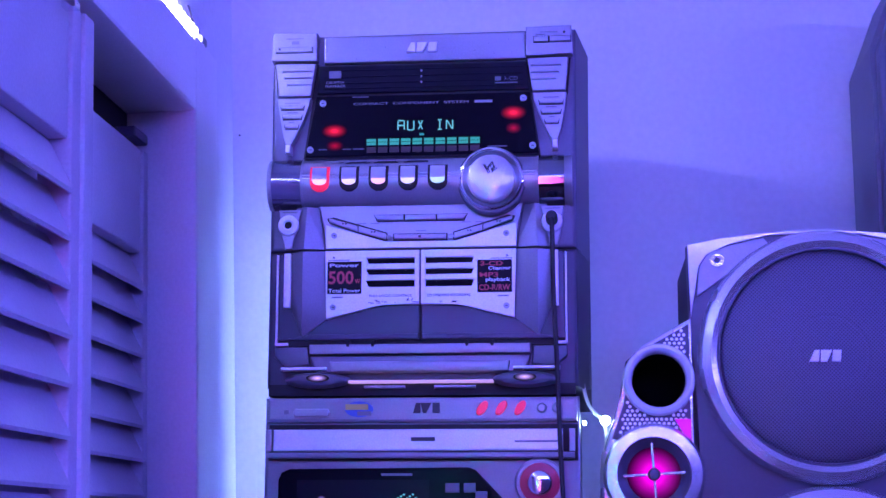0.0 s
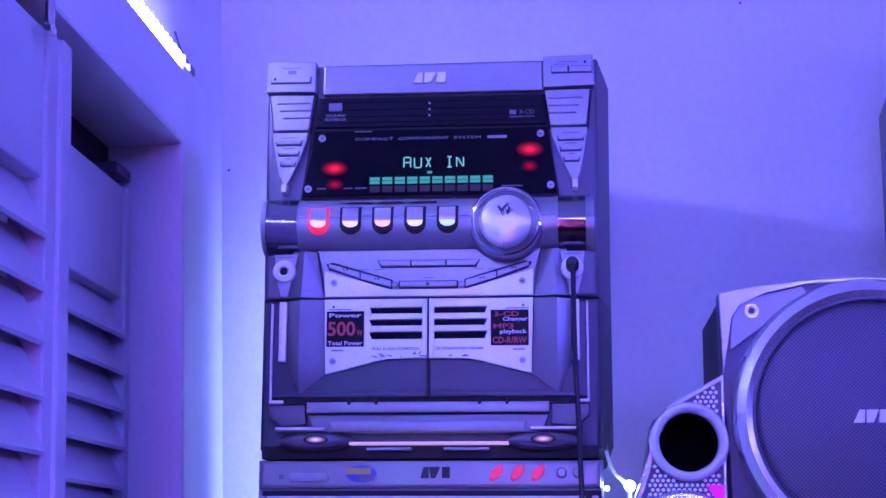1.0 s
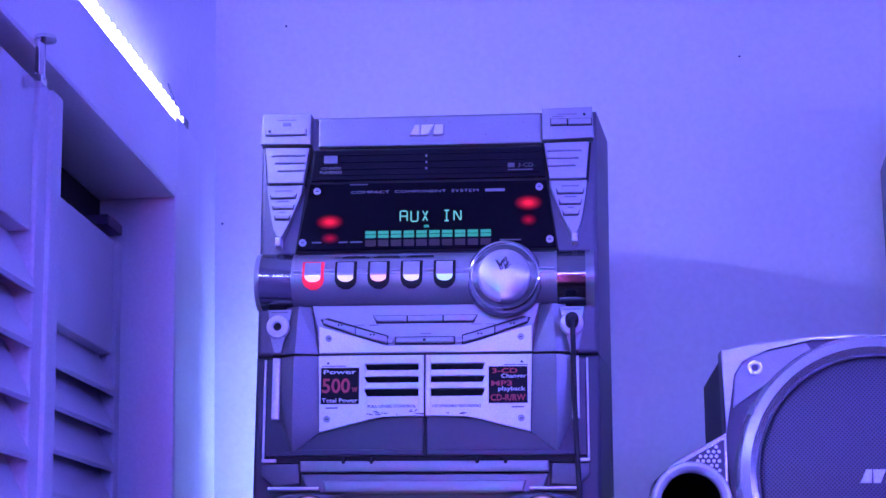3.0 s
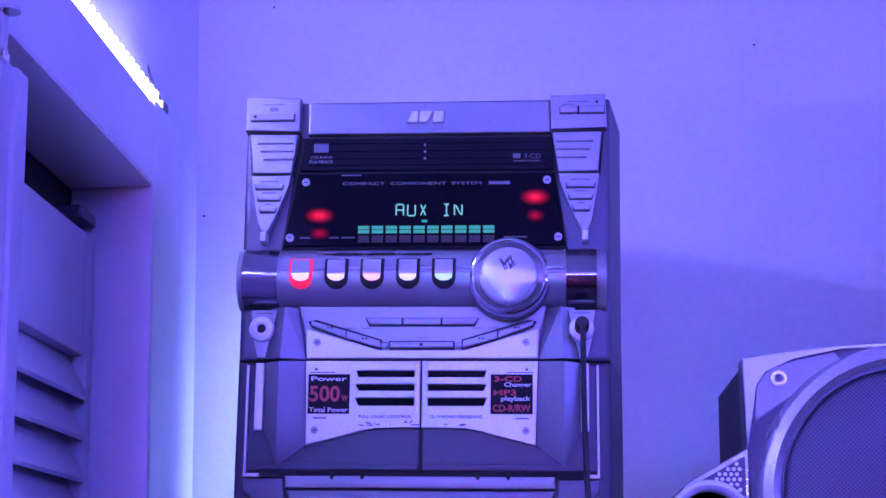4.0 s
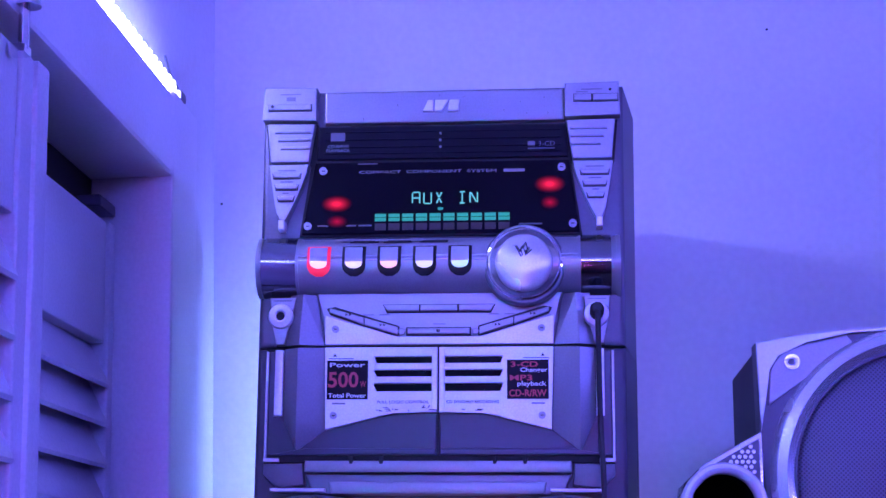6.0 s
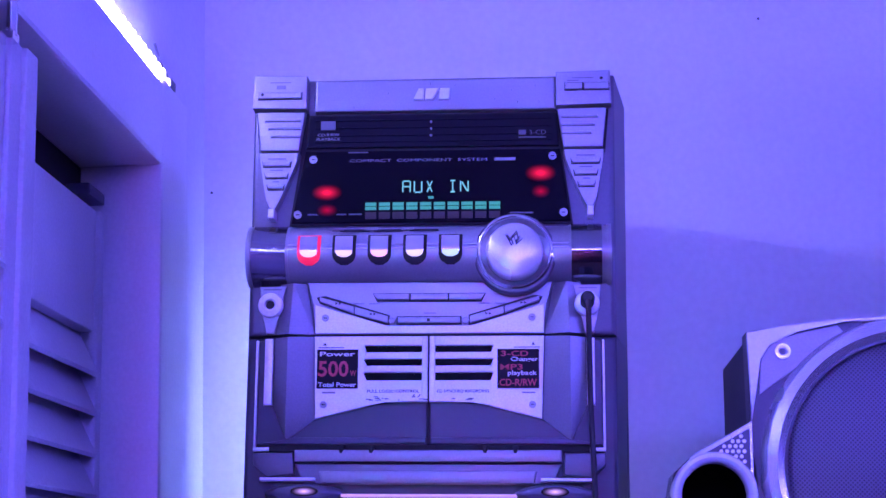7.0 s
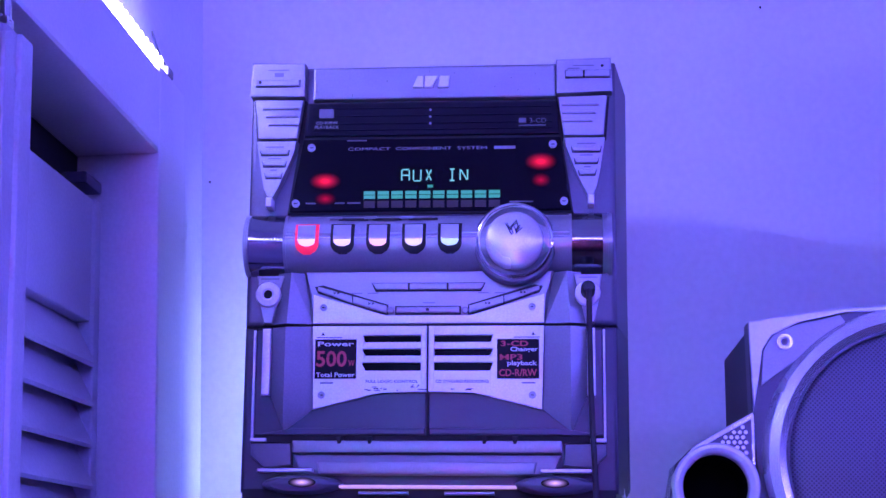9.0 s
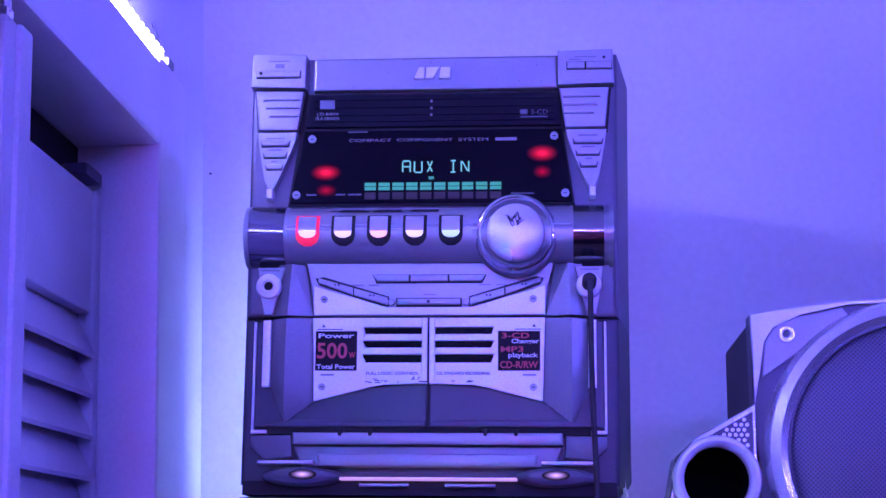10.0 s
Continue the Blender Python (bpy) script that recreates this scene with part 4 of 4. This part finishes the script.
# ---- the lower hi-fi ----
T = 1.7775
low = thing("lower_hifi", (0, 0.15, ST), "silver disc player hi-fi with a long drawer", "stereo")
part("cover", B(-0.1375, 0.1395, 0.03, 0.36, ST + 0.004, T, bevel=0.002), COVER, low)
part("front_panel", P([(-0.1365, ST), (0.1405, ST), (0.1405, T - 0.0015), (-0.1365, T - 0.0015)], 0.003, 0.03, 0.003), SILVER_D, low, "silver front panel")
part("header", P([(-0.134, 1.7535), (0.1385, 1.7535), (0.1385, 1.7755), (-0.134, 1.7755)], -0.003, 0.006, 0.003), SILVER, low)
part("power_button", P([(-0.1085 + 0.0, 1.7585), (-0.0795, 1.7585), (-0.0775, 1.762), (-0.0795, 1.7655), (-0.1085, 1.7655), (-0.1105, 1.762)], -0.007, -0.002, 0.0012), SILVER_L, low)
part("print_bar", P([(-0.1185, 1.761), (-0.1145, 1.761), (-0.1145, 1.7645), (-0.1185, 1.7645)], -0.0034, -0.002), PRINTG, low)
badge = part("badge", L(-0.052, 1.765, [(0, -0.0042), (0.0125, -0.004), (0.0125, -0.002)], 32, 1.0, 0.55), BLUEB, low, "blue oval badge")
part("print_bar", P([(-0.064, 1.7645), (-0.044, 1.7645), (-0.044, 1.7695), (-0.064, 1.7695)], -0.0046, -0.004), YELLOW, badge)
part("print_bar", P([(-0.0535, 1.7595), (-0.041, 1.7595), (-0.041, 1.7632), (-0.0535, 1.7632)], -0.0046, -0.004), PRINTG, badge)
for x0, x1, x2, x3 in ((-0.0045, 0.0020, 0.0020, -0.0020), (0.0040, 0.0070, 0.0115, 0.0020), (0.0125, 0.0190, 0.0190, 0.0125)):
    part("emblem", P([(x0, 1.7615), (x1, 1.7615), (x2, 1.7705), (x3, 1.7705)], -0.0042, -0.002, 0.0006), SCUFF, low, "dark emblem block")
for x in (0.056, 0.0725, 0.089):
    bm = L(0, 0, [(0, -0.0072), (0.0062, -0.0068), (0.0072, -0.0055), (0.0072, -0.002)], 28, 1.0, 0.5)
    bmesh.ops.rotate(bm, verts=bm.verts[:], cent=(0, 0, 0), matrix=Matrix.Rotation(radians(-55), 3, "Y"))
    bmesh.ops.translate(bm, verts=bm.verts[:], vec=(x, 0, 1.7655))
    part("red_key", bm, REDKEY, low, "slanting red oval key")
for x in (0.1075, 0.1205):
    part("round_key", L(x, 1.7655, [(0, -0.007), (0.003, -0.0068), (0.0042, -0.005), (0.0045, -0.002)], 24), SILVER_L, low)
part("drawer_gap", P([(-0.132, 1.7205), (0.1385, 1.7205), (0.1385, 1.7518), (-0.132, 1.7518)], -0.0005, 0.006), DARK, low)
drawer = part("disc_drawer", P([(-0.1275, 1.7285), (0.1255, 1.7285), (0.1255, 1.7475), (-0.1275, 1.7475)], -0.006, 0.004, 0.002), PLATE, low, "long pale disc drawer")
part("drawer_lip", P([(-0.1310, 1.7222), (0.1355, 1.7222), (0.1355, 1.7275), (-0.1310, 1.7275)], -0.0095, 0.004, 0.0015), SILVER_D, low)
part("print_bar", P([(-0.006, 1.737), (0.015, 1.737), (0.015, 1.7405), (-0.006, 1.7405)], -0.0064, -0.0055), SCUFF, drawer)
part("print_bar", P([(0.084, 1.736), (0.121, 1.736), (0.121, 1.7375), (0.084, 1.7375)], -0.0064, -0.0055), PRINTG, drawer)
for x in (-0.1335, 0.131):
    part("drawer_stop", P([(x, 1.7285), (x + 0.005, 1.7285), (x + 0.005, 1.7475), (x, 1.7475)], -0.007, 0.004, 0.0008), SILVER_L, low)
lowdisp = part("display", P([(-0.123, 1.6), (0.066, 1.6), (0.078, 1.683), (0.05, 1.7125), (0.044, 1.7148), (-0.113, 1.7135), (-0.120, 1.7105), (-0.123, 1.704)], -0.003, 0.005, 0.002), BLACK, low, "dark display panel")
part("print_bar", P([(-0.032, 1.7075), (-0.005, 1.7075), (-0.005, 1.7095), (-0.032, 1.7095)], -0.0036, -0.0028), PRINTG, lowdisp)
part("display_window", P([(-0.106, 1.62), (0.01, 1.62), (0.01, 1.704), (-0.106, 1.704)], -0.0038, -0.0028), SMOKE, lowdisp)
for k in range(7):
    part("display_dot", P([(-0.018 + 0.0026 * k, 1.6875 + 0.0016 * (k % 3)), (-0.0165 + 0.0026 * k, 1.6875 + 0.0016 * (k % 3)), (-0.0165 + 0.0026 * k, 1.6888 + 0.0016 * (k % 3)), (-0.018 + 0.0026 * k, 1.6888 + 0.0016 * (k % 3))], -0.0044, -0.0036), TEALT, lowdisp)
part("pink_lamp", L(-0.084, 1.686, [(0, -0.0044), (0.005, -0.0044), (0.005, -0.0036)], 24), LENSG, lowdisp)
for x, z, w in ((0.030, 1.697, 0.012), (0.045, 1.697, 0.010), (0.055, 1.690, 0.010)):
    part("key", P([(x - w / 2, z - 0.004), (x + w / 2, z - 0.004), (x + w / 2, z + 0.004), (x - w / 2, z + 0.004)], -0.006, -0.0028, 0.001), GREY, lowdisp)
kn = part("jog_knob", L(0.1055, 1.701, [(0.0215, 0.002), (0.0215, -0.006), (0.020, -0.0075), (0.0175, -0.0075), (0.0172, -0.004)], 48), SILVER_L, low, "ringed round knob")
part("knob_band", L(0.1055, 1.701, [(0.0175, -0.004), (0.017, -0.011), (0.0105, -0.012), (0.010, -0.009)], 48), REDBAND, kn, "red translucent band")
part("knob_cap", L(0.1055, 1.701, [(0.0102, -0.008), (0.0098, -0.0145), (0.0085, -0.0152), (0, -0.0145)], 40), CHROME, kn, "bright domed cap")

low.location.y += 0.005

# ---- headphone lead ----
lead = thing("aux_cable", (0.118, -0.012, ST), "black cable plugged into the socket and hanging down", "cable")
part("plug", L(0.1182, Z0 + 0.1472, [(0, -0.030), (0.0034, -0.030), (0.0052, -0.027), (0.0052, -0.0105), (0.003, -0.009)], 24), RUBBER, lead, "black jack plug")
part("cord", wire(bmesh.new(), [(0.1182, -0.026, Z0 + 0.1472), (0.1186, -0.031, Z0 + 0.140), (0.1188, -0.029, Z0 + 0.12), (0.1195, -0.022, Z0 + 0.07), (0.1215, -0.020, Z0 + 0.02), (0.1235, -0.022, Z0 - 0.05), (0.1265, -0.025, Z0 - 0.12), (0.129, -0.025, Z0 - 0.2), (0.133, -0.028, ST + 0.03), (0.15, -0.03, ST + 0.002), (0.2, -0.02, ST + 0.002)], 0.0021, 10), RUBBER, lead)

lead.location.y += 0.007

# ---- the loudspeaker beside the hi-fi ----
spk = thing("loudspeaker", (0.35, 0.1, ST), "dark loudspeaker with a silver ringed woofer and side pod", "speaker")
SY = 0.03
part("cabinet", B(0.2385, 0.4615, SY + 0.008, 0.205, ST, 1.910, bevel=0.002), SPKSIDE, spk, "dark vinyl cabinet")
top = [(0.2375 + 0.225 * k / 12, 1.9135 + 0.011 * math.sin(math.pi * k / 12)) for k in range(13)]
part("baffle", P(top[::-1] + [(0.2385, 1.845), (0.2465, 1.80), (0.2465, ST + 0.004), (0.4535, ST + 0.004), (0.4535, 1.80), (0.4615, 1.845)], SY - 0.004, SY + 0.02, 0.004), SPKDARK, spk, "dark plastic baffle")
edge = [(x, z - 0.0005) for x, z in top]
part("silver_edge", P(edge[::-1] + [(0.2395, 1.847), (0.2430, 1.868), (0.2455, 1.893), (0.2530, 1.9045), (0.275, 1.9130), (0.31, 1.9205), (0.35, 1.9222), (0.39, 1.9205), (0.425, 1.9130), (0.447, 1.9045), (0.4545, 1.893), (0.4570, 1.868), (0.4605, 1.847)], SY - 0.0085, SY, 0.0015), EDGE, spk, "bright silver edge moulding")
WX, WZ = 0.356, 1.8115
for sgn in (-1, 1):
    gx = lambda d: 0.35 + sgn * d
    part("corner_panel", P([(gx(0.1045), 1.866), (gx(0.1025), 1.893), (gx(0.095), 1.904), (gx(0.078), 1.9115), (gx(0.045), 1.9185), (gx(0.04), 1.912)], SY - 0.0068, SY, 0.001), SILVER, spk)
    part("bolt", L(gx(0.0865), 1.898, [(0, SY - 0.008), (0.003, SY - 0.008), (0.0035, SY - 0.0105), (0.0058, SY - 0.0105), (0.0062, SY - 0.006)], 28), SPKFACE, spk, "bright recessed bolt")
    # dark hexagon laid on the bolt's floor in place of a shaded recess
    part("bolt_recess_shade", P([(gx(0.0865) + 0.0028 * math.cos(math.pi * k / 3), 1.898 + 0.0028 * math.sin(math.pi * k / 3)) for k in range(6)], SY - 0.0085, SY - 0.0075), SPKDARK, spk, "dark hexagon standing for the shade in the recess")


def woofer(cx, cz, name, label, badge):
    ring = part(name, L(cx, cz, [(0.112, SY), (0.1115, SY - 0.012), (0.108, SY - 0.0185), (0.101, SY - 0.0205), (0.0955, SY - 0.0175), (0.0945, SY - 0.010)], 96), SPKFACE, spk, label)
    part("grille", L(cx, cz, [(0.095, SY - 0.0120)] + [(0.094 * math.cos(math.pi / 2 * k / 14), SY - 0.0125 - 0.010 * math.sin(math.pi / 2 * k / 14)) for k in range(1, 14)] + [(0.0, SY - 0.0226)], 96), GRILLE, ring, "dark perforated steel grille")
    for r in (0.034,):
        gy = SY - 0.0125 - 0.010 * math.sqrt(1 - (r / 0.094) ** 2)
        part("emboss_ring", L(cx, cz, [(r + 0.0040, gy + 0.0007), (r + 0.0010, gy - 0.0002), (r - 0.0010, gy - 0.0002), (r - 0.0040, gy + 0.0004)], 72), GRILLE, ring)
    part("trim_ring", L(cx, cz, [(0.0962, SY - 0.013), (0.0955, SY - 0.0182), (0.0935, SY - 0.0182), (0.093, SY - 0.013)], 96), SPKDARK, ring)
    if badge:
        for x0, x1, x2, x3 in ((-0.0135, -0.0050, -0.0040, -0.0085), (-0.0035, 0.0020, 0.0065, -0.0030), (0.0060, 0.0135, 0.0145, 0.0075)):
            part("emblem", P([(cx + x0 - 0.004, cz - 0.0065), (cx + x1 - 0.004, cz - 0.0065), (cx + x2 - 0.004, cz + 0.0040), (cx + x3 - 0.004, cz + 0.0040)], SY - 0.0250, SY - 0.0210, 0.0008), PLATE, ring, "silver emblem block")


woofer(WX, WZ, "woofer_ring", "bright silver woofer ring", True)
woofer(WX, 1.5880, "lower_woofer_ring", "silver ring of the lower woofer", False)

def bored(bm, cx, cz, r):
    """The plate with a round hole bored through it."""
    ms = []
    for b in (bm, L(cx, cz, [(0, -0.3), (r, -0.3), (r, 0.3), (0, 0.3)], 48)):
        bmesh.ops.recalc_face_normals(b, faces=b.faces[:])
        me = bpy.data.meshes.new("bore")
        b.to_mesh(me)
        b.free()
        ms.append(bpy.data.objects.new("bore", me))
        scene.collection.objects.link(ms[-1])
    md = ms[0].modifiers.new("bore", "BOOLEAN")
    md.operation, md.object, md.solver = "DIFFERENCE", ms[1], "EXACT"
    out = bmesh.new()
    out.from_mesh(bpy.data.meshes.new_from_object(ms[0].evaluated_get(bpy.context.evaluated_depsgraph_get())))
    for o in ms:
        bpy.data.objects.remove(o)
    return out


pod = part("pod", bored(P([(0.2395, 1.8465), (0.197, 1.823), (0.181, 1.808), (0.174, 1.770), (0.158, 1.725), (0.156, 1.66), (0.17, 1.60), (0.2395, 1.58)], SY - 0.012, SY + 0.05, 0.004), 0.2095, 1.791, 0.0245), SPKFACE, spk, "silver side pod with perforated metal")
part("pod_mesh", bored(P([(0.2365, 1.8405), (0.198, 1.819), (0.185, 1.806), (0.178, 1.768), (0.168, 1.74), (0.2365, 1.74)], SY - 0.0145, SY - 0.01, 0.0006), 0.2095, 1.791, 0.0245), SPKDARK, pod, "dark mesh insert")
bm = bmesh.new()
for i in range(20):
    for j in range(26):
        x, z = 0.165 + 0.0042 * i + (0.0021 if j % 2 else 0), 1.742 + 0.0037 * j
        edge = 0.2335 - 0 * z
        left = 0.171 + max(0, (z - 1.74)) * 0.25
        if x > edge or x < left + 0.002 or z > 1.811 + (x - 0.187) * 0.60 or (x - 0.2095) ** 2 + (z - 1.791) ** 2 < 0.0325 ** 2 or (x - 0.2035) ** 2 + (z - 1.709) ** 2 < 0.044 ** 2:
            continue
        prism(bm, [(x + 0.0016 * math.cos(math.pi * k / 3), z + 0.0016 * math.sin(math.pi * k / 3)) for k in range(6)], SY - 0.0149, SY - 0.0140)
part("perforation", bm, PLATE, pod, kind="stuff")
port = part("bass_port", L(0.2095, 1.791, [(0.0315, SY), (0.0315, SY - 0.020), (0.0300, SY - 0.0245), (0.0275, SY - 0.0255), (0.0250, SY - 0.0235), (0.0238, SY - 0.018), (0.0236, SY - 0.008)], 64), EDGE, pod, "pale flared bass port")
part("port_well", L(0.2095, 1.791, [(0.0232, SY - 0.010), (0.0222, SY + 0.046), (0, SY + 0.047)], 48), VOID, port)
horn = part("tweeter_ring", L(0.2035, 1.709, [(0.044, SY), (0.0438, SY - 0.020), (0.041, SY - 0.0255), (0.032, SY - 0.0265), (0.0315, SY - 0.0245), (0.0305, SY - 0.018)], 64), SPKFACE, pod, "wide silver tweeter ring")
part("tweeter_cup", L(0.2035, 1.709, [(0.0310, SY - 0.019), (0.0235, SY - 0.0165), (0.0225, SY - 0.0150)], 48), SPKDARK, horn)
part("tweeter_light", L(0.2035, 1.709, [(0.0262, SY - 0.0165), (0.014, SY - 0.0155), (0.006, SY - 0.015), (0, SY - 0.015)], 48), DISH, horn, "magenta glowing tweeter dish")
for a in range(4):
    ang = math.pi * a / 2 + 0.06
    d, n = Vector((math.cos(ang), math.sin(ang))), Vector((-math.sin(ang), math.cos(ang)))
    c = Vector((0.2035, 1.709))
    part("spoke", P([tuple(c + d * 0.003 + n * 0.0011), tuple(c + d * 0.003 - n * 0.0011), tuple(c + d * 0.0268 - n * 0.0011), tuple(c + d * 0.0268 + n * 0.0011)], SY - 0.0215, SY - 0.017, 0.0004), SPKFACE, horn)
part("hub", L(0.2035, 1.709, [(0.0055, SY - 0.015), (0.0055, SY - 0.022), (0.004, SY - 0.024), (0, SY - 0.0245)], 28), SPKDARK, horn)
part("pod_fill", P([(0.2225, 1.757), (0.2365, 1.757), (0.2365, 1.733)], SY - 0.0155, SY - 0.012, 0.0005), MAGENTA, pod, "magenta lit corner")

spk.location.y += 0.010

# ---- the taller loudspeaker behind ----
rear = thing("tall_loudspeaker", (0.52, 0.31, ST), "tall grey loudspeaker with chamfered top corners", "speaker")
part("cabinet", P([(0.451, ST), (0.66, ST), (0.66, 2.168), (0.629, 2.25), (0.482, 2.25), (0.451, 2.168)], 0.27, 0.41, 0.003), SPKREAR, rear)
part("baffle", P([(0.456, ST + 0.005), (0.655, ST + 0.005), (0.655, 2.162), (0.626, 2.24), (0.485, 2.24), (0.456, 2.162)], 0.255, 0.2705, 0.006), SPKREAR, rear, "grey moulded front")

# ---- small lights in the gap ----
bulbs = thing("gap_lights", (0.16, 0.06, 1.7), "white LED lamps on a loose lead behind the hi-fi", "light")
for x, z in ((0.1625, 1.7575), (0.1440, 1.7555)):
    r = 0.0045 if x > 0.15 else 0.002
    part("lamp", L(x, z, [(0, 0.045), (r * 0.7, 0.046), (r, 0.05), (r * 0.7, 0.054), (0, 0.055)], 20), BULB, bulbs, "small white glowing lamp")
part("lead", wire(bmesh.new(), [(0.142, 0.06, 1.86), (0.1425, 0.055, 1.80), (0.148, 0.052, 1.772), (0.158, 0.052, 1.76), (0.1625, 0.055, 1.75), (0.163, 0.07, 1.70), (0.165, 0.08, ST + 0.003)], 0.0016), PRINT, bulbs, "thin white lead")
